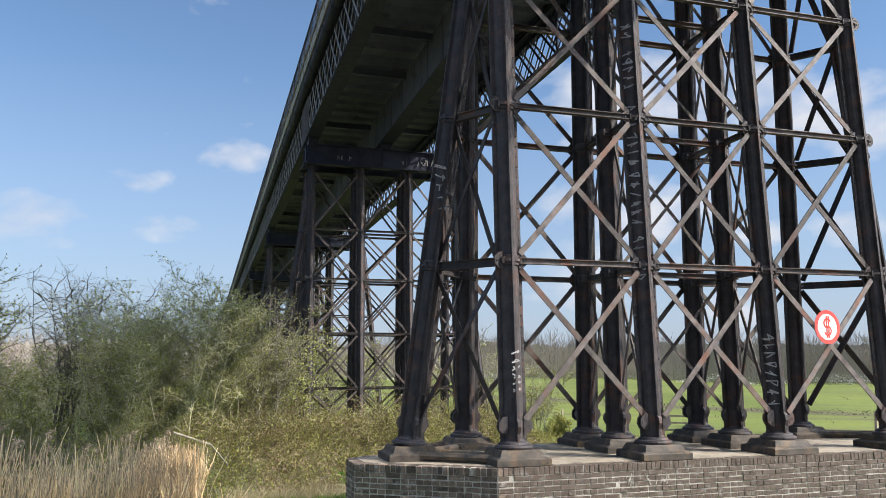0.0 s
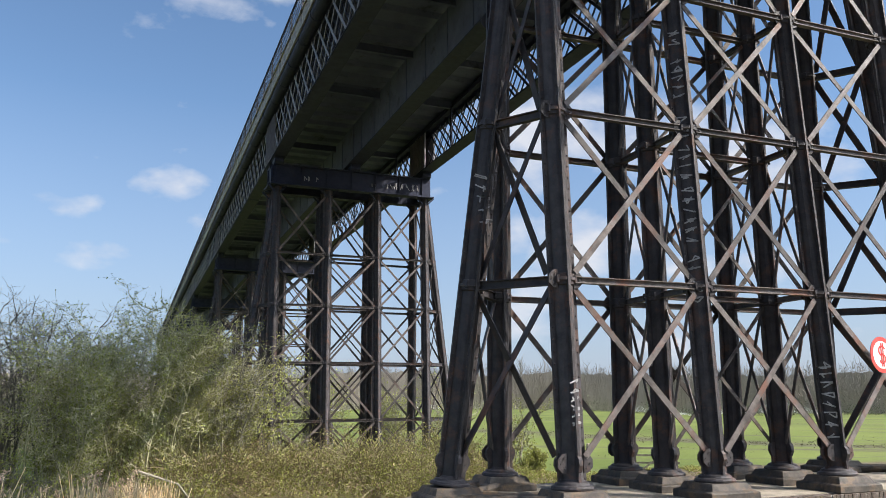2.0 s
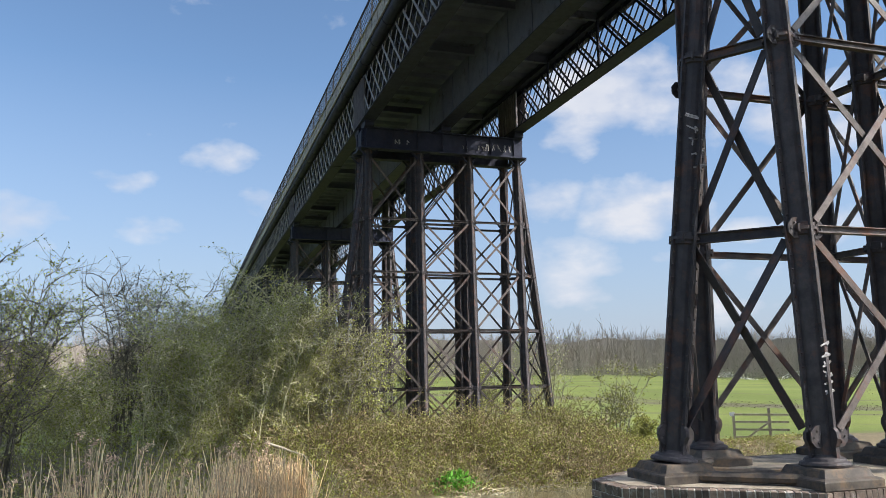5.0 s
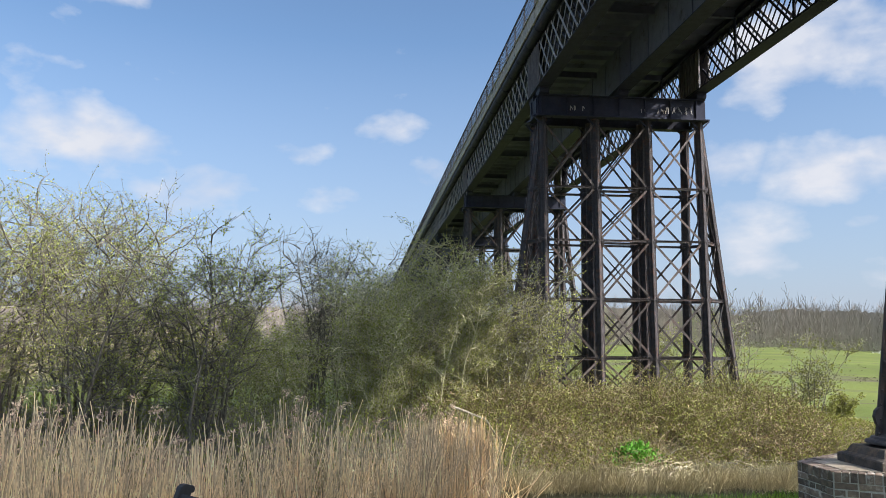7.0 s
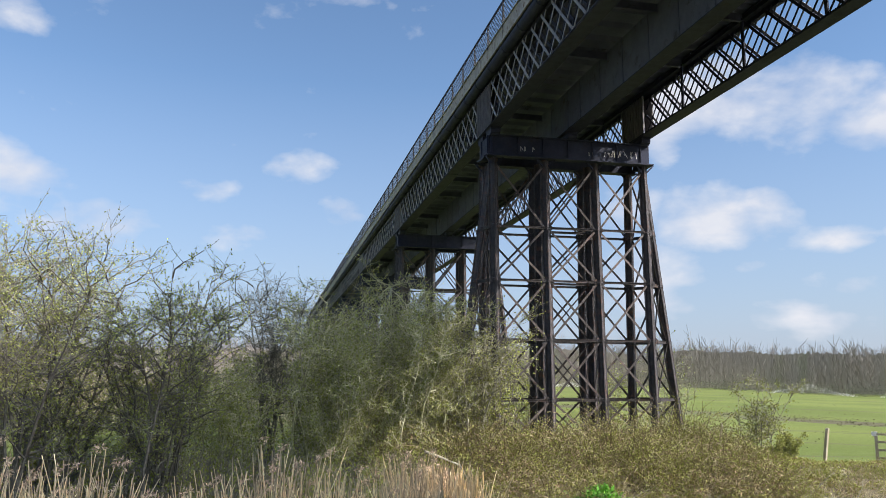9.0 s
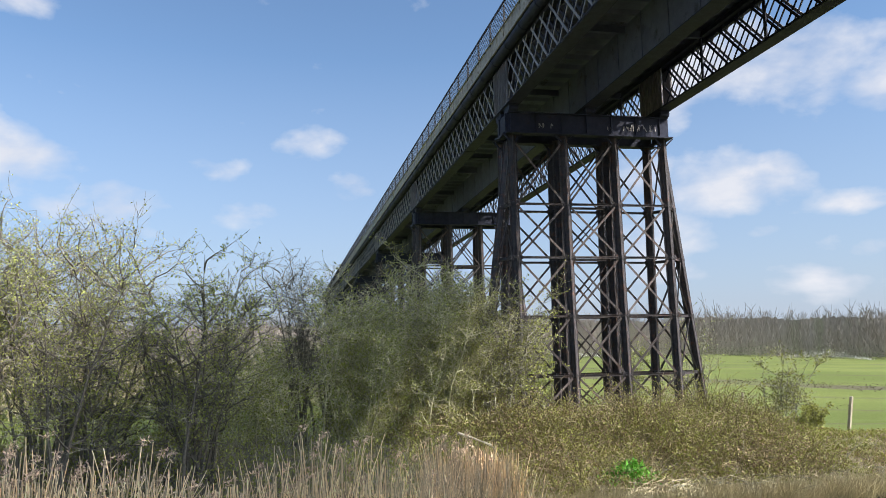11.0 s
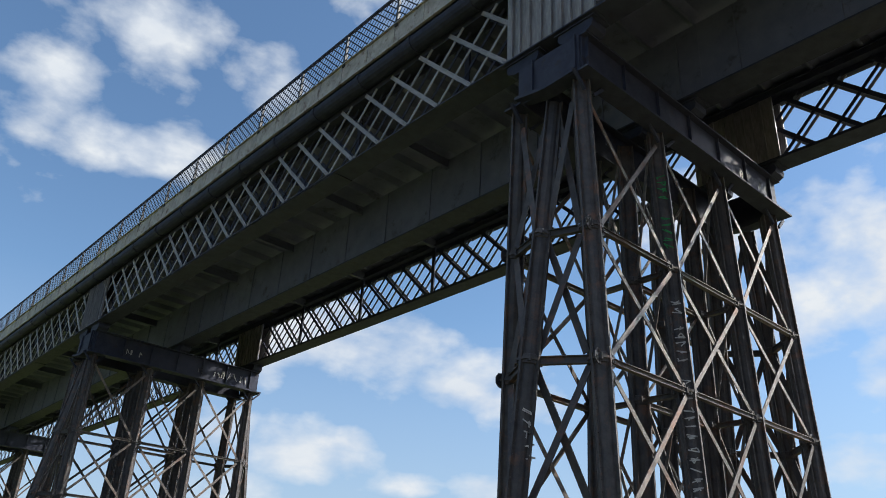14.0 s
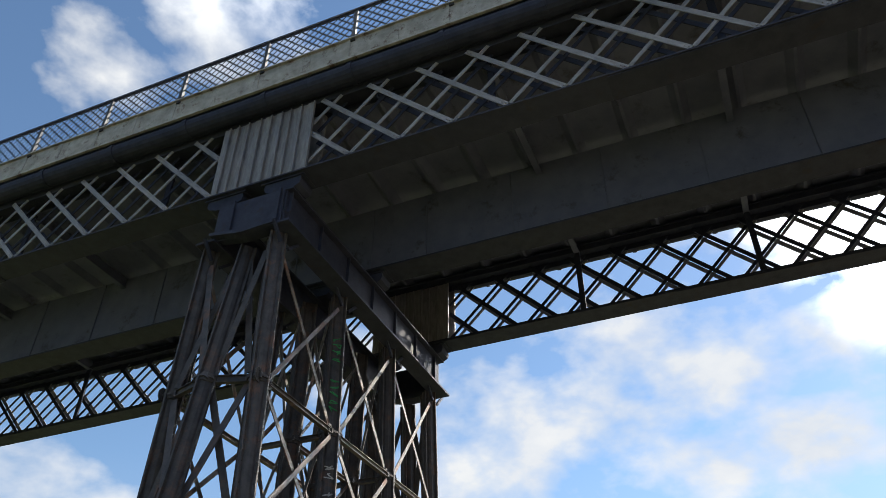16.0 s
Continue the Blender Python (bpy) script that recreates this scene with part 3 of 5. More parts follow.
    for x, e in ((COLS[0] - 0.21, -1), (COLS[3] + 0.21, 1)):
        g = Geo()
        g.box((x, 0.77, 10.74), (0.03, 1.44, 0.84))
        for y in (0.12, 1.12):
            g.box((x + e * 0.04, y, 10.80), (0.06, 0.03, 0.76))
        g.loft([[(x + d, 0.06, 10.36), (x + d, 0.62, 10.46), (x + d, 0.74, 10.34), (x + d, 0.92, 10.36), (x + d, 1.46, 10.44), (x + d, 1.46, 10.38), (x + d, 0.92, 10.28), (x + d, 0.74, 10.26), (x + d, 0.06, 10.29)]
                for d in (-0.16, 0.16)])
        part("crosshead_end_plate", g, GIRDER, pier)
    for x in (COLS[0], MID, COLS[3]):
        for y0, y1 in ((-0.25, 0.55), (1.02, 1.83)):
            g = Geo()
            g.loft([[(x + sx * 0.2, y, z) for y, z in ((y0 + 0.12, 11.19), (y1 - 0.12, 11.19), (y1 - 0.03, 11.24), (y1, 11.33), (y1 - 0.02, 11.42), (y0 + 0.02, 11.42), (y0, 11.33), (y0 + 0.03, 11.24))] for sx in (-1, 1)])
            g.box((x, (y0 + y1) / 2, 11.435), (0.46, y1 - y0 + 0.12, 0.03))
            part("bearing_shoe", g, GIRDER, pier)
    return pier


def ties(pier, base):
    """Low cast bars lying between the pedestals of the near end."""
    for a, b in (((-1.55, 1.0), (-0.22, -0.1)), ((-1.55, 1.0), (-0.22, 2.1)), ((7.8, 1.0), (6.47, -0.1)), ((7.8, 1.0), (6.47, 2.1))):
        g = Geo()
        p, q = Vector((*a, base - 0.13)), Vector((*b, base - 0.13))
        n = (q - p).cross(Vector((0, 0, 1))).normalized()
        for s in (-0.2, 0.2):
            g.tube(p + n * s, q + n * s, 0.06, 0.06, 8)
        part("tie_bar", g, PEDESTAL, pier, "rust-streaked cast tie bars between pedestals")


near_pier = build_pier("viaduct_pier", 0.11, pose(0, 0, 0), "dark riveted wrought-iron trestle pier with rust-streaked braces and graffiti", BRACE, True)
ties(near_pier, 0.11)
tall_pier = build_pier("viaduct_pier", -1.9, pose(0, SPAN, 0), "tall dark wrought-iron trestle pier with dark brown cross-braces behind the hedge", BROWN_BRACE, False)
for k in (-1, 2, 3, 4, 5, 6, 7):
    tagged(copy_thing(tall_pier, pose(0, SPAN * k, 0)), "dark wrought-iron trestle pier further along the viaduct, half hidden by scrub")

# girders: bottom edge at ZB, lattice between ZL and ZT
ZB, ZL, ZT = 11.467, 11.53, 13.26
PLATE0, PLATE1 = -0.36, 1.73
PITCH, PHASE = 1.0148, -0.23          # 23 bays to a span


def lattice_lines(y0, y1):
    """Both families of 45-degree bars of one panel, cut at its ends."""
    h = ZT - ZL
    lines = []
    k = math.floor((y0 - h) / PITCH) - 1
    while k * PITCH < y1 + h:
        for s in (-1, 1):
            b = k * PITCH + PHASE
            ya, za, yb, zb = b, ZL, b + s * h, ZT
            lo, hi = max(y0, min(ya, yb)), min(y1, max(ya, yb))
            if hi - lo > 0.12:
                def z_at(y):
                    return ZL + (y - b) * s
                lines.append((lo, z_at(lo), hi, z_at(hi), s))
        k += 1
    return lines


def railing_mesh(length):
    g = Geo()
    h, step = 0.92, 0.217
    k = -int(h / step) - 1
    while k * step < length + h:
        b = k * step
        for s, w in ((1, 0.032), (-1, 0.02)):
            lo, hi = max(0.0, min(b, b + s * h)), min(length, max(b, b + s * h))
            if hi - lo > 0.03:
                g.bar((s * 0.006, lo, (lo - b) * s), (s * 0.006, hi, (hi - b) * s), w, 0.01, (1, 0, 0))
        k += 1
    g.box((0, length / 2, h + 0.02), (0.07, length, 0.05))
    g.box((0, length / 2, 0.0), (0.05, length, 0.04))
    return g.mesh("railing_panel", RAILING)


RAIL_LEN = SPAN / 11
RAIL_MESH = railing_mesh(RAIL_LEN)


def rail_post_mesh():
    g = Geo()
    g.loft([[(-0.05, -0.05, -0.1), (0.04, -0.05, -0.1), (0.04, 0.05, -0.1), (-0.05, 0.05, -0.1)],
            [(-0.03, -0.03, 0.4), (0.03, -0.03, 0.4), (0.03, 0.03, 0.4), (-0.03, 0.03, 0.4)],
            [(-0.025, -0.04, 0.88), (0.025, -0.04, 0.88), (0.025, 0.04, 0.88), (-0.025, 0.04, 0.88)]])
    g.lathe([(0.02, 0.88), (0.045, 0.92), (0.03, 0.96), (0.01, 0.98)], 8)
    g.bar((0.05, 0, 0.0), (0.02, 0, 0.6), 0.03, 0.03, (0, 1, 0))
    return g.mesh("railing_post", RAILING)


RAIL_POST = rail_post_mesh()


def build_span(at, label, separate):
    """One span of the deck between pier centres: three girders, soffit, footway kerbs, pipe and railings."""
    span = thing("viaduct_span", at, label, "viaduct span", "spans of the viaduct")
    y0, y1 = PLATE1, SPAN + PLATE0
    for side, x in ((-1, COLS[0] - 0.01), (1, COLS[3] + 0.01)):
        ymid = (PLATE0 + PLATE0 + SPAN) / 2

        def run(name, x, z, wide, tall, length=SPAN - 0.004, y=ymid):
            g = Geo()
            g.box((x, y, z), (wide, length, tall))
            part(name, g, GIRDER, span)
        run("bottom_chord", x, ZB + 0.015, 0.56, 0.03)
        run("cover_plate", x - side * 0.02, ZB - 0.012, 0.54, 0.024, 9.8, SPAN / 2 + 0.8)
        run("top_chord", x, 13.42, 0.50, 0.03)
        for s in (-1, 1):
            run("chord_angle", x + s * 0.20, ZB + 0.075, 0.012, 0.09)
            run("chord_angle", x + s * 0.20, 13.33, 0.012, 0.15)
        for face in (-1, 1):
            # inner lattice faces take the iron with shade in its colour
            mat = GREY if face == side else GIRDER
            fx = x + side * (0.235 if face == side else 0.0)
            if separate:
                for lo, zlo, hi, zhi, s in lattice_lines(y0, y1):
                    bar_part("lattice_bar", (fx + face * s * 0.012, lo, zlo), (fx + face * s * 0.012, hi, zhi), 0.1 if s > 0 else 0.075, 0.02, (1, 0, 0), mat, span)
            else:
                g = Geo()
                for lo, zlo, hi, zhi, s in lattice_lines(y0, y1):
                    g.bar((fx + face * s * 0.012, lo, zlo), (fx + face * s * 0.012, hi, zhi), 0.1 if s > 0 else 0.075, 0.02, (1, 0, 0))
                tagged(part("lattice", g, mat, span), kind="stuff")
        # ribbed plate panel over the pier
        g = Geo()
        for face in (-1, 1):
            fx = x + side * (0.235 if face == side else -0.12)
            g.box((fx, (PLATE0 + PLATE1) / 2, (ZL + ZT) / 2), (0.02, PLATE1 - PLATE0, ZT - ZL + 0.05))
            for y in np.linspace(PLATE0 + 0.06, PLATE1 - 0.06, 9):
                wide = 0.16 if int(round((y - PLATE0) * 10)) % 3 else 0.08
                g.box((fx + face * 0.022, y, (ZL + ZT) / 2), (0.024, wide, ZT - ZL + 0.03))
                g.box((fx + face * 0.05, y - wide / 2, (ZL + ZT) / 2), (0.05, 0.014, ZT - ZL + 0.02))
        tagged(part("ribbed_plate", g, GREY, span, "streaked grey ribbed iron plate over the pier"), kind="stuff")
        for y in np.arange(PLATE1 + 1.75, SPAN - 0.6, 4.0):
            g = Geo()
            g.bar((x - side * 0.28, y, ZL), (x - side * 0.28, y, ZT), 0.13, 0.05, (1, 0, 0))
            part("web_post", g, GIRDER, span)
        # footway kerb, pipe and railing along the edge
        ex = MID + side * 3.955
        g = Geo()
        g.box((ex, ymid, 14.03), (0.03, SPAN - 0.01, 0.62))
        g.box((ex + side * 0.02, ymid, 14.335), (0.10, SPAN - 0.01, 0.03))
        g.box((ex + side * 0.02, ymid, 13.74), (0.06, SPAN - 0.01, 0.05))
        for y in np.arange(0.2, SPAN, RAIL_LEN / 2):
            g.box((ex + side * 0.022, y + PLATE0, 14.03), (0.015, 0.1, 0.58))
        part("kerb_plate", g, KERB, span, "flaking pale-grey parapet kerb plate")
        g = Geo()
        px = MID + side * 3.76
        g.tube((px, PLATE0, 13.55), (px, PLATE0 + SPAN, 13.55), 0.21, 0.21, 16)
        for k in range(12):
            y = 0.62 + k * SPAN / 12
            g.tube((px, y, 13.55), (px, y + 0.10, 13.55), 0.232, 0.232, 16)
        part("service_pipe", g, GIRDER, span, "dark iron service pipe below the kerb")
        for k in range(11):
            tagged(part("railing_panel", RAIL_MESH, None, span, "", pose(ex, 0.80 + k * RAIL_LEN, 14.36)), kind="stuff")
            part("railing_post", RAIL_POST, None, span, "", pose(ex, 0.80 + k * RAIL_LEN, 14.36, 0, 0, 0 if side < 0 else 180))
    g = Geo()
    ymid = PLATE0 + SPAN / 2
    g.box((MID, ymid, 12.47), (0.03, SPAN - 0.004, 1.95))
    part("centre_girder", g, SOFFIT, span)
    g = Geo()
    g.box((MID, ymid, ZB + 0.02), (0.62, SPAN - 0.004, 0.035))
    part("centre_flange", g, GIRDER, span)
    stiff = Geo()
    stiff.box((0, 0, 0), (0.09, 0.02, 1.78))
    stiff = stiff.mesh("web_stiffener", SOFFIT)
    for y in np.arange(PLATE0 + 0.5, PLATE0 + SPAN, 2.0):
        part("web_stiffener", stiff, None, span, "", pose(MID, y, 12.55))
    for y in np.arange(PLATE1 + 1.75, SPAN - 0.6, 4.0):
        g = Geo()
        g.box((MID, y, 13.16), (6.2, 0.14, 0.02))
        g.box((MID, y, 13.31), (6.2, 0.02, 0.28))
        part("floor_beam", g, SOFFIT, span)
    # troughed deck plating
    g = Geo()
    prof = []
    y = PLATE0
    while y < PLATE0 + SPAN - 0.3:
        prof += [(y, 13.46), (y + 0.06, 13.46), (y + 0.2, 13.60), (y + 0.97, 13.60), (y + 1.11, 13.46)]
        y += 1.1114
    pts = [(x, yy, zz) for x in (MID - 3.6, MID + 3.6) for yy, zz in prof] + [(x, yy, 13.78) for x in (MID - 3.6, MID + 3.6) for yy, zz in prof]
    n = len(prof)
    faces = [(i, i + 1, n + i + 1, n + i) for i in range(n - 1)] + [(2 * n + i + 1, 2 * n + i, 3 * n + i, 3 * n + i + 1) for i in range(n - 1)]
    faces += [(i + 1, i, 2 * n + i, 2 * n + i + 1) for i in range(n - 1)] + [(n + i, n + i + 1, 3 * n + i + 1, 3 * n + i) for i in range(n - 1)]
    g.add(pts, faces)
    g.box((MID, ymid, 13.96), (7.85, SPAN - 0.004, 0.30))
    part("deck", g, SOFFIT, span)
    return span


build_span(pose(0, 0, 0), "wrought-iron lattice girder span with dark soffit and railed footway above", True)
build_span(pose(0, -SPAN, 0), "wrought-iron lattice girder span with dark soffit and railed footway above", True)
far_span = build_span(pose(0, SPAN, 0), "receding wrought-iron lattice girder span with railed footway", False)
for k in range(2, 8):
    copy_thing(far_span, pose(0, SPAN * k, 0))


# ---- ground ----
def smooth(a, b, t):
    t = min(1.0, max(0.0, (t - a) / (b - a)))
    return t * t * (3 - 2 * t)


def stream_y(x):
    return 10.6 + 0.5 * math.sin(x * 0.22 + 0.6) - 2.0 * smooth(-4.0, -8.5, x)


def height(x, y):
    """The lie of the land: a mown near bank, the stream, a far bank, then pasture rising gently to the wood."""
    s = y - stream_y(x)
    z = -0.62 - 0.2 * smooth(-9, 0, y) - 0.25 * smooth(0, 4, y)
    z = z + (-2.9 - z) * smooth(-7.0, -3.0, s)
    far = -1.35 - 0.5 * smooth(20, 32, y)
    far -= 0.75 * smooth(7.0, 11.5, x) * smooth(16.5, 20, y) * (1 - smooth(40, 80, y))
    d = math.hypot(x, y)
    far += 9.0 * smooth(290, 700, d) - (0.1 + 1.9 * smooth(27, 40, math.degrees(math.atan2(x, y)))) * smooth(45, 235, d)
    z = z + (far - z) * smooth(2.6, 8.0, s)
    rough = 0.05 * noise.noise(Vector((x * 0.5, y * 0.5, 0))) + 0.02 * noise.noise(Vector((x * 2, y * 2, 3)))
    return z + rough * (1 + 4 * smooth(40, 200, d))


def axis(near, step, reach):
    out = [0.0]
    while out[-1] < reach:
        out.append(out[-1] + (step if out[-1] < near else max(step, (out[-1] - near) * 0.16)))
    return out


xs = axis(22, 0.6, 3500)
xs = [-v for v in xs[:0:-1]] + xs
g = Geo()
pts = [(x, y + 6, height(x, y + 6)) for y in xs for x in xs]
n = len(xs)
g.add(pts, [(j * n + i, j * n + i + 1, (j + 1) * n + i + 1, (j + 1) * n + i) for j in range(n - 1) for i in range(n - 1)])
ground = new("ground", g.mesh("ground", GROUND, True))
tagged(ground, "green pasture and grassy river bank with muddy patches", "ground", kind="structure")
g = Geo()
g.box((-15, 10.0, -2.65), (160, 11.0, 0.1))
tagged(new("water", g.mesh("water", WATER)), "dark still water of a narrow stream", "water", kind="structure")

# ---- brick plinth under the near pier ----
PLINTH_TOP = -0.10
HEX = [(-0.62, -0.50), (6.87, -0.50), (8.58, 0.68), (8.58, 1.36), (6.87, 2.54), (-0.62, 2.54), (-2.33, 1.36), (-2.33, 0.68)]


def inset(d):
    out = []
    for i, p in enumerate(HEX):
        a, b, c = Vector(HEX[i - 1]), Vector(p), Vector(HEX[(i + 1) % len(HEX)])
        u, w = (b - a).normalized(), (c - b).normalized()
        nu, nw = Vector((-u.y, u.x)), Vector((-w.y, w.x))
        out.append(b + (nu + nw) * (d / (1 + nu.dot(nw))))
    return out


plinth = thing("brick_plinth", pose(0, 0, 0), "elongated chamfered brick plinth with a worn gritstone top", "plinth")
g = Geo()
g.loft([[(*p, z) for p in inset(-0.005)] for z in (-1.3, PLINTH_TOP - 0.012)])
part("mortar_core", g, MORTAR, plinth, "pale mortar in the joints")
g = Geo()
g.loft([[(*p, z) for p in inset(d)] for d, z in ((0.14, PLINTH_TOP - 0.05), (0.14, PLINTH_TOP + 0.004), (0.15, PLINTH_TOP + 0.006))])
part("stone_top", g, STONE, plinth, "worn gritstone top slab")


def brick_mesh(l, d, h):
    g = Geo()
    e = 0.005

    def ring(k, z):
        return [(-l / 2 + k, -d / 2 + k, z), (l / 2 - k, -d / 2 + k, z), (l / 2 - k, d / 2 - k, z), (-l / 2 + k, d / 2 - k, z)]
    g.loft([ring(e, -h / 2), ring(0, -h / 2 + e), ring(0, h / 2 - e), ring(e, h / 2)])
    return g.mesh("brick", BRICK)


BRICKS = [brick_mesh(0.215, 0.06, 0.064), brick_mesh(0.1025, 0.06, 0.064), brick_mesh(0.064, 0.16, 0.105)]
rest = Geo()
rng = random.Random(4)
spots = []
for i, p in enumerate(HEX):
    a, b = Vector(p), Vector(HEX[(i + 1) % len(HEX)])
    d = b - a
    u = d.normalized()
    out = Vector((u.y, -u.x))
    turn = math.degrees(math.atan2(u.y, u.x))
    for c in range(13):
        z = PLINTH_TOP - 0.055 if c == 0 else PLINTH_TOP - 0.11 - (c - 0.5) * 0.0745
        kind = 2 if c == 0 else (0 if c % 2 else 1)
        step = (0.0745, 0.226, 0.113)[2 if c and not c % 2 else (0 if c == 0 else 1)]
        step = 0.0745 if c == 0 else (0.226 if kind == 0 else 0.1130)
        count = max(1, int(d.length / step))
        step = d.length / count
        for k in range(count):
            depth = 0.065 if c == 0 else 0.018
            q = a + u * (k + 0.5) * step - out * (depth + rng.uniform(-0.007, 0.006)) + u * rng.uniform(-0.004, 0.004)
            spots.append((kind, q.x, q.y, z + rng.uniform(-0.003, 0.003), turn + rng.uniform(-1.4, 1.4), c))
spots.sort(key=lambda s: math.hypot(s[1] + 2.0, s[2] - 0.2) + 0.5 * (s[5] > 9))
for k, (kind, x, y, z, turn, c) in enumerate(spots):
    if k < 300:
        part("brick", BRICKS[kind], None, plinth, "", pose(x, y, z, 0, 0, turn))
    else:
        m = pose(x, y, z, 0, 0, turn)
        me = BRICKS[kind]
        rest.add([m @ v.co for v in me.vertices], [tuple(f.vertices) for f in me.polygons])
tagged(part("brickwork", rest, BRICK, plinth), kind="stuff")


# ---- plants ----
def sweep(g, pts, r0, r1, n=3):
    """A tapered stalk through pts."""
    k = len(g.v)
    m = len(pts)
    for i, p in enumerate(pts):
        d = (pts[min(i + 1, m - 1)] - pts[max(i - 1, 0)]).normalized()
        u = d.orthogonal().normalized()
        w = d.cross(u)
        r = r0 + (r1 - r0) * i / (m - 1)
        for j in range(n):
            a = 2 * math.pi * j / n
            q = p + r * (math.cos(a) * u + math.sin(a) * w)
            g.v.append((q.x, q.y, q.z))
    for i in range(m - 1):
        for j in range(n):
            g.f.append((k + i * n + j, k + i * n + (j + 1) % n, k + (i + 1) * n + (j + 1) % n, k + (i + 1) * n + j))


def leaf(g, p, size, rnd, long=1.6):
    a = Vector((rnd.gauss(0, 1), rnd.gauss(0, 1), rnd.gauss(0, 0.8))).normalized()
    b = a.orthogonal().normalized()
    b.rotate(Matrix.Rotation(rnd.uniform(0, 6.28), 3, a))
    c = a.cross(b)
    k = len(g.v)
    for u, w in ((0, 0), (0.5, 0.5), (1, 0), (0.5, -0.5)):
        q = p + b * (u * size * long) + c * (w * size)
        g.v.append((q.x, q.y, q.z))
    g.f.append((k, k + 1, k + 2, k + 3))


def grow(p, way, length, rnd, bend=0.25, up=0.1, steps=5):
    pts, d = [p.copy()], way.normalized()
    for i in range(steps):
        d = (d + Vector((rnd.gauss(0, bend), rnd.gauss(0, bend), rnd.gauss(0, bend) + up))).normalized()
        pts.append(pts[-1] + d * (length / steps))
    return pts


def tree(name, x, y, tall, spread, stems, leaves, leaf_size, leaf_mat, seed, label, category="shrub", droop=0.0, fill=9, low=0.15, group="", twiggy=8):
    """A many-stemmed tree or bush: stems, limbs and fine twigs in one mesh, leaves in another."""
    rnd = random.Random(seed)
    z = height(x, y) - 0.05
    root = thing(name, pose(x, y, z), label, category, group)
    wood, twigs, foliage = Geo(), Geo(), Geo()
    for s in range(stems):
        a = rnd.uniform(0, 6.28)
        lean = rnd.uniform(0.05, 0.7) * spread / tall
        way = Vector((math.cos(a) * lean, math.sin(a) * lean, 1))
        length = tall * rnd.uniform(0.62, 0.96)
        start = Vector((rnd.gauss(0, spread * 0.18), rnd.gauss(0, spread * 0.18), 0))
        stem = grow(start, way, length, rnd, 0.10, 0.03, 7)
        sweep(wood, stem, (0.0075 if category == "tree" else 0.006) * tall * rnd.uniform(0.7, 1.2), 0.006, 5)
        for b in range(fill):
            t = rnd.uniform(low, 1.0) * 6.99
            i = int(t)
            p = stem[i].lerp(stem[i + 1], t - i)
            a2 = rnd.uniform(0, 6.28)
            limb = grow(p, Vector((math.cos(a2), math.sin(a2), rnd.uniform(0.1, 1.0))), tall * rnd.uniform(0.10, 0.25), rnd, 0.26, 0.08 - droop * 0.25, 5)
            sweep(wood, limb, 0.0035 * tall, 0.004, 4)
            for c in range(twiggy):
                t2 = rnd.uniform(0.2, 1.0) * 4.99
                i2 = int(t2)
                p2 = limb[i2].lerp(limb[i2 + 1], t2 - i2)
                a3 = rnd.uniform(0, 6.28)
                tw = grow(p2, Vector((math.cos(a3), math.sin(a3), rnd.uniform(-0.2, 1.0) - droop)), tall * rnd.uniform(0.05, 0.14), rnd, 0.28, 0.04 - droop * 0.3, 3)
                sweep(twigs, tw, 0.007, 0.004, 3)
                for d in range((leaves + 1) // 2):
                    t3 = rnd.uniform(0.1, 1.0) * 2.99
                    i3 = int(t3)
                    leaf(foliage, tw[i3].lerp(tw[i3 + 1], t3 - i3) + Vector((rnd.gauss(0, 0.03), rnd.gauss(0, 0.03), rnd.gauss(0, 0.03))), leaf_size * rnd.uniform(0.7, 1.5), rnd)
    part("trunk", wood, BARK if category == "tree" else (LIFTED_TWIG if leaf_mat is LEAFDARK else TWIG), root)
    tagged(part("brushwood", twigs, LIFTED_TWIG if leaf_mat is LEAFDARK else TWIG, root), kind="stuff")
    if foliage.v:
        tagged(part("crown", foliage, leaf_mat, root, "sparse young spring leaves"), kind="stuff")
    return root


SCRUB = "spring scrub along the stream"
WILLOW = "many-stemmed willow coming into pale yellow-green leaf behind the reeds"
for k, (x, y, h, w, st, lv, mat) in enumerate([(-14.2, 13.8, 7.5, 2.9, 16, 12, LEAFYELLOW), (-11.4, 13.6, 6.9, 2.3, 15, 12, LEAFYELLOW), (-17.2, 14.6, 7.6, 3.2, 15, 12, LEAFYELLOW),
                                               (-20.5, 15.4, 8.0, 3.0, 11, 8, LEAFYELLOW), (-15.6, 17.0, 7.6, 2.6, 9, 8, LEAF)]):
    tree("willow_tree", x, y, h, w, st, lv, 0.033, mat, 11 + k, WILLOW, "tree", fill=13, low=0.28, group=SCRUB, twiggy=11)
for k, (x, y, h, w) in enumerate([(-8.9, 19.0, 6.2, 1.4), (-8.0, 21.5, 6.2, 1.4), (-6.4, 23.5, 6.4, 1.4), (-24.0, 17.0, 7.4, 3.0)]):
    tree("bare_tree", x, y, h, w, 11, 0, 0.05, LEAF, 24 + k, "slender grey bare-twigged tree standing among scrub", "tree", fill=12, low=0.3, group=SCRUB)
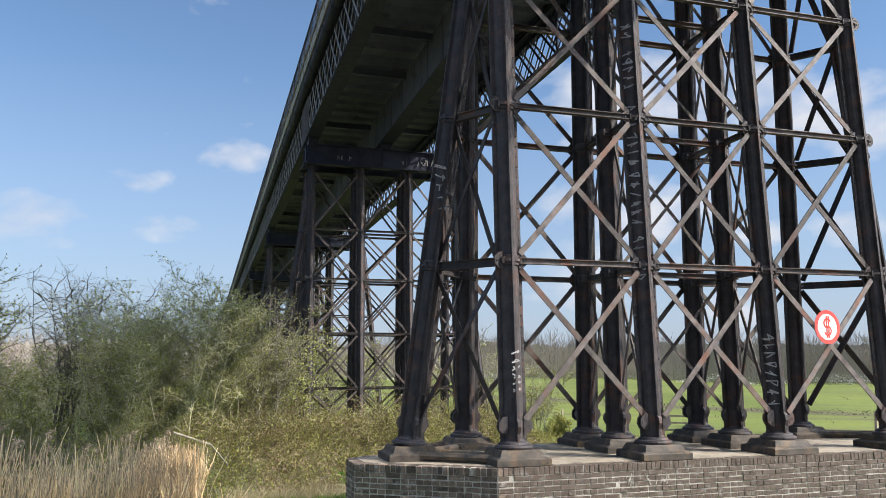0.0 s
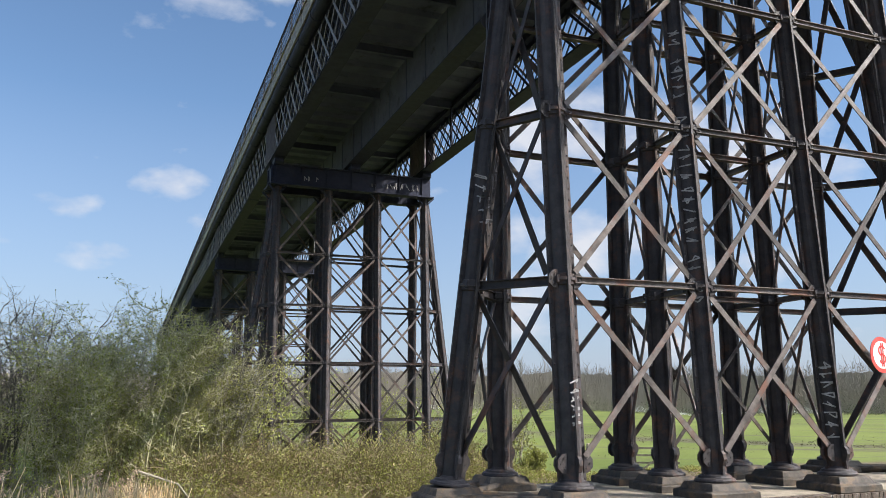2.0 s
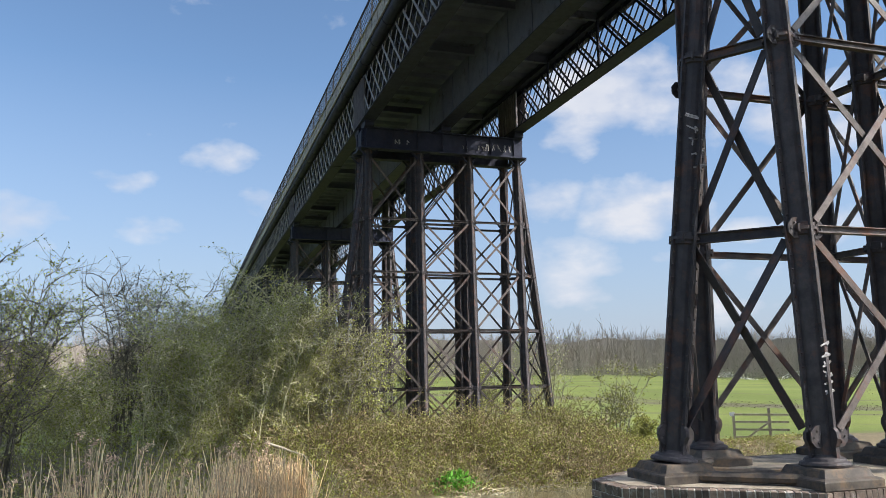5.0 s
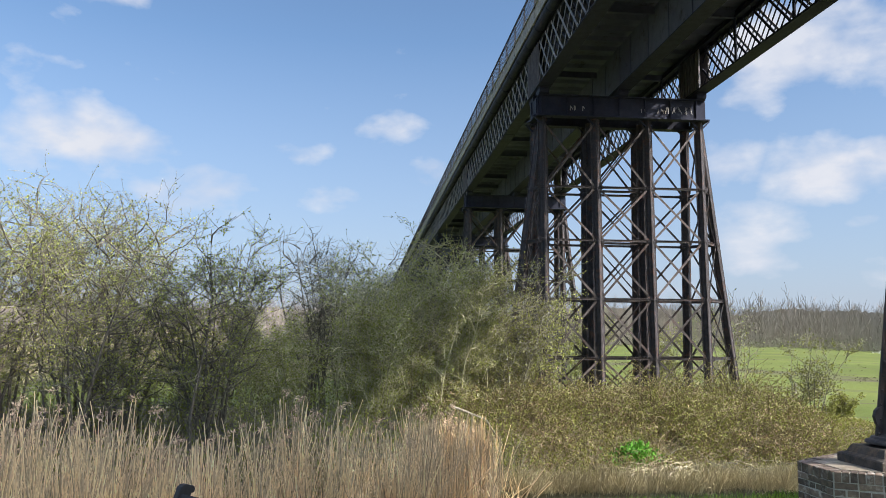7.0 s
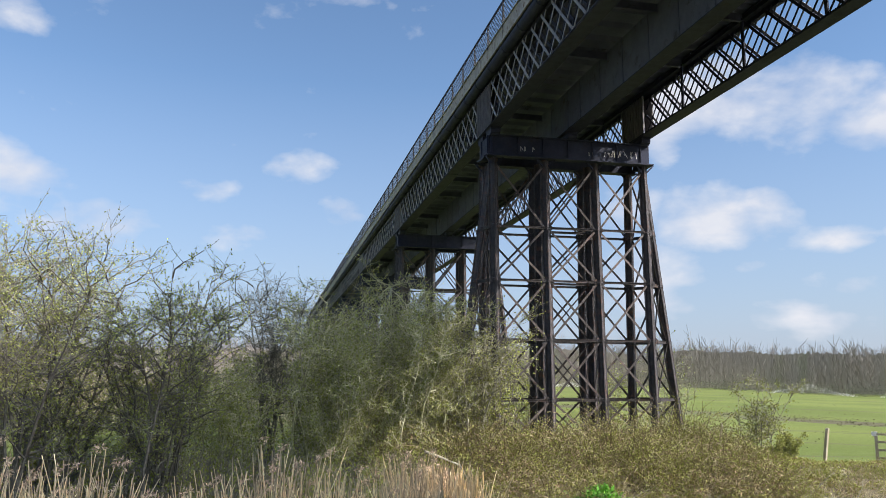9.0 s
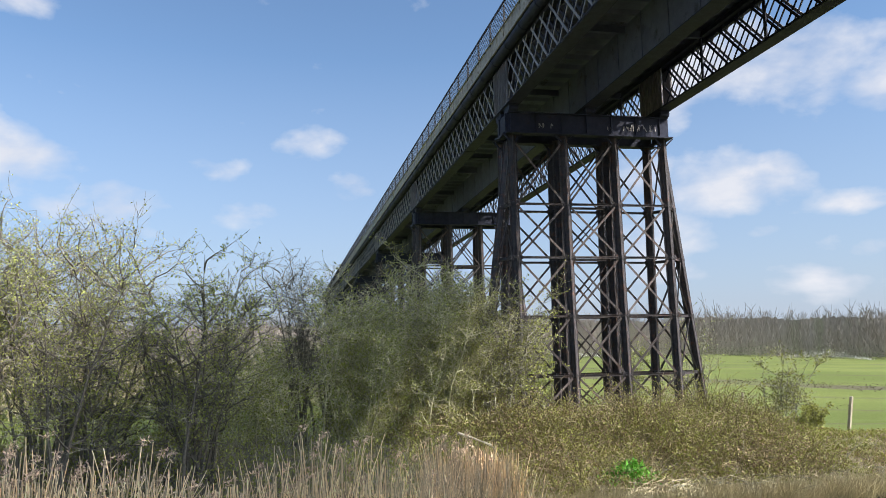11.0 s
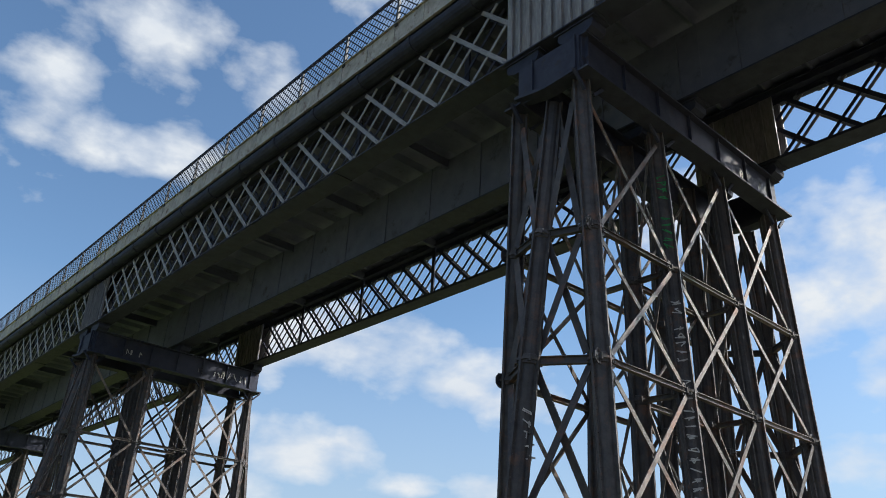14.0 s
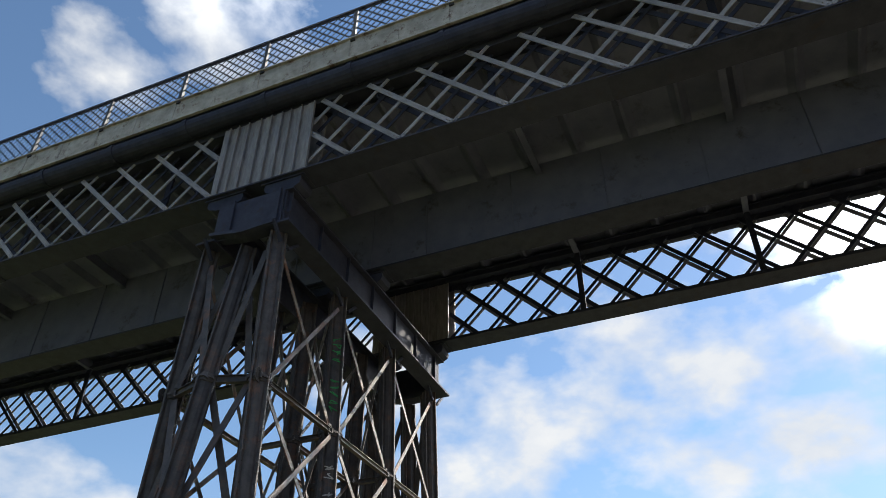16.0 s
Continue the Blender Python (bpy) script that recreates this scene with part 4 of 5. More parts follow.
for k, (x, y, h, w, st, lv, mat) in enumerate([(-5.6, 18.6, 6.0, 2.8, 15, 8, LEAFDARK), (-3.9, 19.2, 6.4, 2.6, 15, 8, LEAFDARK), (-7.4, 17.6, 5.0, 2.6, 13, 7, LEAFDARK),
                                               (-2.3, 19.6, 5.9, 1.8, 12, 8, LEAF), (-9.6, 16.6, 3.4, 2.4, 9, 5, LEAFDARK), (-12.0, 16.6, 2.9, 2.4, 6, 4, LEAFDARK),
                                               (-15.0, 16.8, 2.6, 2.6, 6, 4, LEAFDARK), (-3.0, 23.5, 6.2, 2.4, 10, 6, LEAFDARK), (-18.5, 17.5, 3.0, 3.0, 7, 4, LEAFDARK),
                                               (-22.5, 17.0, 3.6, 3.0, 8, 4, LEAFDARK), (-10.6, 20.0, 3.9, 3.0, 8, 5, LEAFDARK), (-6.6, 20.6, 6.0, 2.6, 12, 7, LEAFDARK)]):
    tree("hawthorn_bush", x, y, h, w, st, lv, 0.038, mat, 30 + k, "airy green hawthorn bush in small new leaf on the far bank", "bush", fill=14, low=0.03, group=SCRUB, twiggy=12)
tree("willow_tree", -1.1, 20.6, 5.0, 1.2, 7, 9, 0.05, LEAFYELLOW, 50, "drooping yellow-green willow against the pier columns", "tree", 0.8, group=SCRUB)
tree("bare_bush", 9.2, 27.5, 5.2, 1.8, 12, 1, 0.05, LEAFYELLOW, 51, "twiggy pale bush beside the pier foot", "bush", group=SCRUB)
tree("hawthorn_bush", 9.5, 19.2, 1.2, 1.2, 13, 7, 0.045, LEAF, 62, "dense low green bush at the hedge end", "bush", low=0.03, group=SCRUB)
tree("hawthorn_bush", 8.6, 19.6, 3.2, 1.4, 10, 4, 0.045, LEAF, 52, "small twiggy hawthorn growing out of the hedge", "bush", group=SCRUB)
for k, (x, y, h, w) in enumerate([(0.6, 29.5, 4.6, 2.2), (3.6, 32.0, 5.2, 2.4), (6.4, 28.6, 4.4, 2.2), (-2.4, 31.0, 4.8, 2.2)]):
    tree("hawthorn_bush", x, y, h, w, 14, 6, 0.045, LEAFYELLOW, 53 + k, "airy yellow-green bush seen between pier columns", "bush", fill=12, low=0.05, group=SCRUB)


def undergrowth():
    """Low brush under the bushes on the far bank, and a pale belt of dry scrub out in the pasture."""
    rnd = random.Random(15)
    stems, green, pale = Geo(), Geo(), Geo()
    for k in range(5200):
        x = rnd.uniform(-24, -3.0)
        y = stream_y(x) + 3.2 + abs(rnd.gauss(0, 3.0))
        z = height(x, y)
        a = rnd.uniform(0, 6.28)
        cane = grow(Vector((x, y, z - 0.03)), Vector((math.cos(a) * 0.6, math.sin(a) * 0.6, 1)), rnd.uniform(0.4, 1.3) * (1 + 0.55 * smooth(-7, -10, x)), rnd, 0.22, -0.02, 4)
        sweep(stems, cane, 0.008, 0.004, 3)
        for j in range(9):
            i = rnd.randint(0, 3)
            p = cane[i].lerp(cane[i + 1], rnd.random()) + Vector((rnd.gauss(0, 0.09), rnd.gauss(0, 0.09), rnd.gauss(0, 0.07)))
            leaf(green, p, rnd.uniform(0.03, 0.065), rnd)
    for k in range(26000):
        x = rnd.uniform(-62, -7)
        y = 46 + rnd.gauss(0, 2.5) + 0.12 * x
        crown = 3.1 + 1.6 * noise.noise(Vector((x * 0.16, 3, 1)))
        z = height(x, y) + crown * rnd.random() ** 0.8
        sweep(pale, [Vector((x, y, z)), Vector((x + rnd.gauss(0, 0.25), y + rnd.gauss(0, 0.25), z + rnd.uniform(0.2, 0.7)))], 0.022, 0.008, 3)
    brush = thing("undergrowth", pose(0, 0, 0), "low leafy brush under the bushes along the stream", "undergrowth", kind="stuff")
    tagged(part("stems", stems, TWIG, brush), kind="stuff")
    tagged(part("leaves", green, LEAFDARK, brush), kind="stuff")
    tagged(new("dry_scrub", pale.mesh("dry_scrub", STRAWSCRUB)), "pale belt of dry straw-coloured scrub in the pasture", "scrub", kind="stuff")


undergrowth()


def reeds():
    rnd = random.Random(7)
    stalks, plumes = Geo(), Geo()
    def culm(x, y, tall, way, plume):
        z = max(height(x, y), -2.6) - 0.05
        pts = grow(Vector((x, y, z)), way, tall, rnd, 0.045, -0.01, 5)
        sweep(stalks, pts, rnd.uniform(0.010, 0.0165), 0.008, 3)
        for j in range(rnd.choice((1, 2, 2, 3))):                                       # dead strap leaves
            i = rnd.randint(1, 3)
            p = pts[i].lerp(pts[i + 1], rnd.random())
            a = rnd.uniform(0, 6.28)
            out = Vector((math.cos(a), math.sin(a), 0))
            n = rnd.uniform(0.2, 0.5)
            q = p + out * 0.07 + Vector((0, 0, n * 0.6))
            r = q + out * n * rnd.uniform(0.2, 0.6) + Vector((0, 0, n * rnd.uniform(-0.5, 0.4)))
            w = Vector((-math.sin(a), math.cos(a), 0)) * rnd.uniform(0.006, 0.011)
            stalks.add([p - w, p + w, q + w, q - w, r], [(0, 1, 2, 3), (3, 2, 4)])
        if plume:
            tip = pts[-1]
            a = rnd.gauss(0.3, 0.5)
            for j in range(30):
                t = rnd.random()
                c = tip + Vector((math.cos(a) * 0.16 * t * t, math.sin(a) * 0.16 * t * t, 0.30 * t - 0.20 * t * t))
                leaf(plumes, c + Vector((rnd.gauss(0, 0.026), rnd.gauss(0, 0.026), rnd.gauss(0, 0.026))), 0.028, rnd, 3)

    for k in range(3300):
        x = rnd.uniform(-19, -4.5)
        y = stream_y(x) + rnd.uniform(-2.3, 1.2) + 0.6 * noise.noise(Vector((x * 0.4, 0, 0)))
        tuft = noise.noise(Vector((x * 1.9, y * 1.0, 5)))
        if tuft < -0.10 - 0.12 * rnd.random():
            continue
        tall = rnd.uniform(1.35, 2.5) * (0.97 + 0.32 * noise.noise(Vector((x * 0.8, y * 0.5, 1))))
        if x > -5.2:
            tall *= 0.82
        way = Vector((rnd.gauss(0.02, 0.09), rnd.gauss(0, 0.09), 1))
        if rnd.random() < 0.14:
            way = Vector((rnd.gauss(0.05, 0.3), rnd.gauss(0, 0.3), 1))
        culm(x, y, tall, way, y - stream_y(x) > 0.0 and rnd.random() < 0.22)
    for k in range(520):                                         # a sunlit clump closes the bed at the bridge
        x, y = rnd.uniform(-6.2, -4.45), rnd.uniform(9.3, 12.2)
        culm(x, y, rnd.uniform(1.5, 2.05), Vector((rnd.gauss(0, 0.08), rnd.gauss(0, 0.08), 1)), False)
    for k in range(1100):                                        # broken and leaning stalks low down
        x = rnd.uniform(-18, -3.7)
        y = stream_y(x) + rnd.uniform(-2.6, 0.8)
        z = max(height(x, y), -2.6) - 0.03
        pts = grow(Vector((x, y, z)), Vector((rnd.gauss(0, 0.7), rnd.gauss(0, 0.7), 1)), rnd.uniform(0.4, 1.3), rnd, 0.08, -0.1, 3)
        sweep(stalks, pts, 0.011, 0.006, 3)
    mat_g = Geo()
    nx, ny = 60, 22
    for j in range(ny + 1):
        for i in range(nx + 1):
            x = -19 + 14.8 * i / nx
            y = stream_y(x) - 2.7 + 4.1 * j / ny
            mat_g.v.append((x, y, max(height(x, y), -2.62) + 0.06 + 0.12 * noise.noise(Vector((x * 2, y * 2, 9)))))
    mat_g.f += [(j * (nx + 1) + i, j * (nx + 1) + i + 1, (j + 1) * (nx + 1) + i + 1, (j + 1) * (nx + 1) + i) for j in range(ny) for i in range(nx)]
    bed = thing("reed_bed", pose(0, 0, 0), "bed of dead straw-coloured reeds standing in the stream", "reeds", kind="stuff")
    tagged(part("stalks", stalks, REED, bed), kind="stuff")
    tagged(part("litter", mat_g, LITTER, bed, "trampled mat of dead reed litter"), kind="stuff")
    tagged(part("plumes", plumes, PLUME, bed, "fluffy brown seed plumes"), kind="stuff")


reeds()


def brambles():
    """The far bank's hedge: arching mounds of green, dark and dead canes, straw at the foot and a heap of fallen sticks."""
    rnd = random.Random(9)
    canes, green, dark, dry, straw, sticks = Geo(), Geo(), Geo(), Geo(), Geo(), Geo()
    for k in range(1150):
        cx, cy = rnd.uniform(-5.5, 16), rnd.uniform(12.9, 21.3)
        if cx < -2.8 and cy < 15:
            continue
        top = smooth(15.5, 19.0, cy)
        lump = noise.noise(Vector((cx * 0.6, cy * 0.6, 6)))
        tall = (0.30 + 0.30 * smooth(14.4, 16.0, cy) + 0.34 * top) * (1.0 + 0.7 * lump) * (1 - 0.9 * smooth(6.4, 8.8, cx)) * rnd.uniform(0.7, 1.3)
        mood = 1.3 * noise.noise(Vector((cx * 0.7, cy * 0.9, 2))) + rnd.gauss(0, 0.15) + 0.16 * top
        kinds = (dry, green, dry, dark) if mood < -0.22 else ((green, green, green, dark, dry) if mood < 0.12 else (green, dark, green, green))
        bare = rnd.random() < 0.16
        for c in range(12):
            a, r = rnd.uniform(0, 6.28), abs(rnd.gauss(0, 0.28))
            x, y = cx + math.cos(a) * r, cy + math.sin(a) * r
            b = a + rnd.gauss(0, 0.7)
            cane = grow(Vector((x, y, height(x, y) - 0.03)), Vector((math.cos(b) * 0.7, math.sin(b) * 0.7, 1.1)), tall * rnd.uniform(0.9, 1.9), rnd, 0.2, -0.17, 5)
            sweep(canes, cane, 0.012, 0.006, 3)
            for j in range(3 if bare else 15):
                i = rnd.randint(1, 4)
                p = cane[i].lerp(cane[i + 1], rnd.random()) + Vector((rnd.gauss(0, 0.07), rnd.gauss(0, 0.07), rnd.gauss(0, 0.05)))
                leaf(rnd.choice(kinds), p, rnd.uniform(0.026, 0.060), rnd)
    for k in range(5200):                                        # dead grass on the slope
        x, y = rnd.uniform(-4, 14), rnd.uniform(12.4, 17.0)
        way = Vector((rnd.gauss(0, 0.5), rnd.gauss(-0.3, 0.4), 1))
        sweep(straw, grow(Vector((x, y, max(height(x, y), -2.6) - 0.02)), way, rnd.uniform(0.2, 0.6), rnd, 0.2, -0.18, 3), 0.006, 0.003, 3)
    for k in range(5200):                                        # a fringe of bleached stalks along the water's edge
        x = rnd.uniform(-3.6, 10)
        y = 12.5 + rnd.gauss(0, 0.3) + 0.35 * noise.noise(Vector((x * 0.7, 0, 4)))
        tall = rnd.uniform(0.25, 0.75) * (1 + 0.6 * noise.noise(Vector((x * 1.3, 2, 2))))
        sweep(straw, grow(Vector((x, y, max(height(x, y), -2.6) - 0.02)), Vector((rnd.gauss(0, 0.25), rnd.gauss(-0.25, 0.25), 1)), tall, rnd, 0.1, -0.1, 3), 0.007, 0.004, 3)
    for k in range(110):                                         # fallen branches
        x, y = rnd.uniform(0.5, 9), rnd.uniform(13.2, 15.5)
        pts = grow(Vector((x, y, height(x, y) + rnd.uniform(0.05, 0.4))), Vector((rnd.gauss(0.8, 0.6), rnd.gauss(0, 0.4), rnd.gauss(-0.1, 0.25))), rnd.uniform(0.8, 2.2), rnd, 0.15, 0, 4)
        sweep(sticks, pts, 0.013, 0.005, 4)
    for k in range(300):                                         # flattened heap of stalks drooping to the water
        x, y = 2.4 + rnd.gauss(0, 1.1), 13.9 + rnd.gauss(0, 0.4)
        side = 1 if x > 2.4 else -1
        pts = grow(Vector((x, y, height(x, y) + rnd.uniform(0.15, 0.6))), Vector((side * abs(rnd.gauss(0.9, 0.4)), rnd.gauss(-0.45, 0.35), rnd.gauss(-0.05, 0.2))), rnd.uniform(0.7, 1.9), rnd, 0.12, -0.10, 4)
        sweep(straw if k % 3 else sticks, pts, 0.012, 0.005, 3)
    log = [Vector((-5.2, 12.3, -0.45)), Vector((-4.75, 12.5, -0.62)), Vector((-4.2, 12.9, -0.85)), Vector((-3.7, 13.6, -1.5))]
    sweep(sticks, log, 0.035, 0.02, 6)
    bank = thing("bramble_bank", pose(0, 0, 0), "tangled bramble hedge and dry grasses on the far bank", "brambles", kind="stuff")
    tagged(part("canes", canes, CANE, bank), kind="stuff")
    tagged(part("green_leaves", green, LEAF, bank), kind="stuff")
    tagged(part("dark_leaves", dark, BRAMBLE, bank), kind="stuff")
    tagged(part("dry_leaves", dry, DRYLEAF, bank), kind="stuff")
    tagged(part("fallen_sticks", sticks, TWIG, bank), kind="stuff")
    tagged(part("dead_grass", straw, STRAWSCRUB, bank, "bleached dead grass and fallen sticks"), kind="stuff")
    clump = Geo()
    for k in range(1300):
        a, r = rnd.uniform(0, 6.28), abs(rnd.gauss(0, 0.5))
        x, y = 0.75 + math.cos(a) * r, 15.6 + math.sin(a) * r * 0.7
        leaf(clump, Vector((x, y, height(x, y) + rnd.uniform(0.02, 0.55) * math.exp(-r * r * 2))), rnd.uniform(0.05, 0.1), rnd, 2.0)
    tagged(new("leafy_plant", clump.mesh("leafy_plant", LEAFBRIGHT)), "bright green leafy plant clump growing on the bank", "plant")


brambles()


def grass():
    rnd = random.Random(3)
    g = Geo()
    for k in range(46000):
        x, y = rnd.uniform(-12, 4.5), rnd.uniform(-1.5, 7.2)
        if -2.6 < x and -0.7 < y < 2.8:
            continue
        z = height(x, y)
        a = rnd.uniform(0, 6.28)
        h = rnd.uniform(0.05, 0.14) * (1.0 + 0.7 * smooth(3, 6, y))
        w = Vector((math.cos(a), math.sin(a), 0)) * 0.006
        p = Vector((x, y, z - 0.01))
        tip = p + Vector((rnd.gauss(0, 0.04), rnd.gauss(0, 0.04), h))
        mid = p.lerp(tip, 0.55) + Vector((0, 0, h * 0.12))
        g.add([p - w, p + w, mid + w * 0.7, mid - w * 0.7, tip], [(0, 1, 2, 3), (3, 2, 4)])
    tagged(new("grass", g.mesh("grass", GRASS)), "short lush green grass on the near bank", "grass", kind="stuff")


grass()


def woodland():
    """A belt of leafless trees across the pasture's far edge, with scrub and blackthorn blossom along its foot."""
    rnd = random.Random(21)
    wood, scrub, bloom = Geo(), Geo(), Geo()

    def crown_top(x, y):
        return 15.0 + 3.2 * noise.noise(Vector((x * 0.025, y * 0.025, 8))) + 1.5 * noise.noise(Vector((x * 0.13, y * 0.13, 3)))

    for k in range(620):
        a = radians(rnd.uniform(-30, 80))
        d = rnd.uniform(244, 300)
        x, y = math.sin(a) * d, math.cos(a) * d
        if -9 < x < 15:
            continue
        z = height(x, y)
        tall = crown_top(x, y) * rnd.uniform(0.75, 1.05) * (1.18 if rnd.random() < 0.06 else 1)
        stem = grow(Vector((x, y, z)), Vector((rnd.gauss(0, 0.05), rnd.gauss(0, 0.05), 1)), tall, rnd, 0.04, 0.02, 4)
        sweep(wood, stem, 0.13, 0.03, 3)
        for j in range(16):
            t = rnd.uniform(0.25, 1.0) * 3.99
            i = int(t)
            p = stem[i].lerp(stem[i + 1], t - i)
            b = rnd.uniform(0, 6.28)
            sweep(wood, grow(p, Vector((math.cos(b), math.sin(b), 1.4)), tall * rnd.uniform(0.10, 0.26), rnd, 0.15, 0.1, 3), 0.07, 0.025, 3)
    for k in range(2000):                                       # crowns of fine twigs
        a = radians(rnd.uniform(-30, 80))
        d = rnd.uniform(244, 300)
        x, y = math.sin(a) * d, math.cos(a) * d
        if -9 < x < 15:
            continue
        tall = crown_top(x, y) * rnd.uniform(0.72, 1.0)
        base = height(x, y)
        wide = rnd.uniform(1.4, 2.8)
        for j in range(60):
            u = rnd.random() ** 0.6
            b, r = rnd.uniform(0, 6.28), wide * math.sqrt(rnd.random()) * (1.2 - 0.9 * u)
            p = Vector((x + math.cos(b) * r, y + math.sin(b) * r, base + tall * (0.12 + 0.85 * u)))
            sweep(wood, [p, p + Vector((math.cos(b) * 0.4, math.sin(b) * 0.4, rnd.uniform(0.5, 1.5)))], 0.027, 0.010, 3)
    for k in range(42000):                                      # scrub along the edge
        a = radians(rnd.uniform(-30, 80))
        d = 238 + abs(rnd.gauss(0, 5))
        x, y = math.sin(a) * d, math.cos(a) * d
        z = height(x, y) + abs(rnd.gauss(0, 1.7)) * (1.0 + 0.8 * noise.noise(Vector((a * 40, 2, 2))))
        leaf(scrub, Vector((x, y, z)), rnd.uniform(0.10, 0.28), rnd, 1.4)
    for k in range(16000):                                      # blackthorn in flower
        a = radians(rnd.uniform(-30, 80))
        patch = max(0.3 - abs(math.degrees(a) - 36.5) * 0.1, 0.16 - abs(math.degrees(a) - 42.5) * 0.2, noise.noise(Vector((a * 13, 0.5, 4))) - 0.25)
        if patch < 0.02:
            continue
        d = 235 + rnd.gauss(0, 0.9)
        x, y = math.sin(a) * d, math.cos(a) * d
        top = 3.6 * min(1.0, patch * 3.5) * (0.8 + 0.5 * noise.noise(Vector((a * 120, 0, 1))))
        leaf(bloom, Vector((x, y, height(x, y) + rnd.uniform(0.3, 1.0) * top)), rnd.uniform(0.09, 0.22), rnd, 1.3)
    ridge = Geo()                                                # massed trunks behind
    cols = 1800
    for row in (0, 1):
        for i in range(cols + 1):
            a = radians(-32 + 114 * i / cols)
            d = 276
            x, y = math.sin(a) * d, math.cos(a) * d
            crown = crown_top(x, y) * 0.82 + 0.8 * noise.noise(Vector((i * 0.33, 2, 0)))
            ridge.v.append((x, y, height(x, y) + (crown if row else -1)))
    ridge.f += [(i, i + 1, cols + 2 + i, cols + 1 + i) for i in range(cols)]
    wood_ob = thing("woodland", pose(0, 0, 0), "distant belt of leafless winter woodland beyond the pasture", "woodland", kind="stuff")
    tagged(part("trees", wood, FARWOOD, wood_ob), kind="stuff")
    tagged(part("massed_trunks", ridge, WOODMASS, wood_ob), kind="stuff")
    tagged(part("undergrowth", scrub, FARSCRUB, wood_ob), kind="stuff")
    tagged(part("blossom", bloom, BLOSSOM, wood_ob, "white blackthorn blossom along the edge"), kind="stuff")


woodland()


def tussocks():
    """Rough strips of rushes and poached earth across the pasture."""
    rnd = random.Random(41)
    g = Geo()
    for k in range(1100):
        along, across = rnd.uniform(-50, 32), rnd.gauss(0, 2.2 if k % 4 else 22)
        x, y = 36 + 0.55 * along + 0.83 * across, 58 - 0.83 * along + 0.55 * across
        if y < 32:
            continue
        for j in range(5):
            p = Vector((x + rnd.gauss(0, 0.25), y + rnd.gauss(0, 0.25), height(x, y)))
            leaf(g, p + Vector((0, 0, rnd.uniform(0, 0.15))), rnd.uniform(0.04, 0.11), rnd, 1.5)
    tagged(new("tussocks", g.mesh("tussocks", CLOD)), "brown rushy tussocks in strips across the pasture", "tussocks", kind="stuff")


tussocks()


# ---- fence, gate, bench and sign ----
def fence_post(x, y, tall, lean, label="leaning weathered timber fence post in the pasture"):
    g = Geo()
    r = 0.06
    g.loft([[(-r, -r, -0.2), (r, -r, -0.2), (r, r, -0.2), (-r, r, -0.2)], [(-r, -r, tall), (r, -r, tall), (r, r, tall), (-r, r, tall)],
            [(-r * 0.6, -r * 0.6, tall + 0.04), (r * 0.6, -r * 0.6, tall + 0.04), (r * 0.6, r * 0.6, tall + 0.04), (-r * 0.6, r * 0.6, tall + 0.04)]])
    ob = new("fence_post", g.mesh("fence_post", TIMBER))
    ob.matrix_basis = pose(x, y, height(x, y), lean, lean * 0.6, 20)
    return tagged(ob, label, "fence post", "fence posts")


for x, y, h, l in ((14.6, 23.8, 1.4, 7), (21.5, 23.6, 1.1, -3), (18.7, 38.5, 1.1, 4), (27.0, 20.5, 1.1, 2), (33.0, 17.5, 1.1, -4)):
    fence_post(x, y, h, l)
gate = thing("field_gate", pose(17.3, 21.7, height(17.3, 21.7), 0, 0, -36), "weathered four-bar timber field gate with a white notice", "gate")
for z in (0.15, 0.48, 0.81, 1.13):
    g = Geo()
    g.box((-0.255, 0, z), (2.25, 0.03, 0.085))
    part("gate_bar", g, TIMBER, gate)
for x, tall in ((-1.40, 1.25), (0.08, 1.42)):
    g = Geo()
    g.loft([[(x - r, 0.07 - r, z), (x + r, 0.07 - r, z), (x + r, 0.07 + r, z), (x - r, 0.07 + r, z)] for r, z in ((0.06, -0.25), (0.055, tall - 0.02), (0.04, tall))])
    part("gate_post", g, TIMBER, gate)
g = Geo()
g.bar((-0.85, -0.03, 0.15), (0.05, -0.03, 0.80), 0.08, 0.025, (0, 1, 0))
part("gate_brace", g, TIMBER, gate)
g = Geo()
g.box((-1.45, 0.0, 1.14), (0.22, 0.012, 0.18))
part("notice", g, SIGN_WHITE, gate, "small white notice plate")


# ---- park bench of black perforated metal ----
bench = thing("park_bench", pose(-8.2, -1.71, height(-8.2, -1.71), 0, 0, -43), "black perforated metal park bench on the grass", "bench")
for x in (-0.85, 0.85):
    g = Geo()
    g.bar((x, 0.05, 0.0), (x, 0.0, 0.45), 0.06, 0.05, (1, 0, 0))
    g.bar((x, 0.0, 0.42), (x, 0.2, 0.90), 0.07, 0.05, (1, 0, 0))
    g.bar((x, -0.45, 0.0), (x, -0.42, 0.45), 0.06, 0.05, (1, 0, 0))
    g.bar((x, -0.45, 0.43), (x, 0.02, 0.43), 0.05, 0.05, (1, 0, 0))
    g.tube((x - 0.03, 0.22, 0.90), (x + 0.03, 0.22, 0.90), 0.055, 0.055, 12)
    g.tube((x - 0.03, 0.27, 0.91), (x + 0.03, 0.27, 0.91), 0.03, 0.03, 10)
    part("end_frame", g, RAILING, bench)


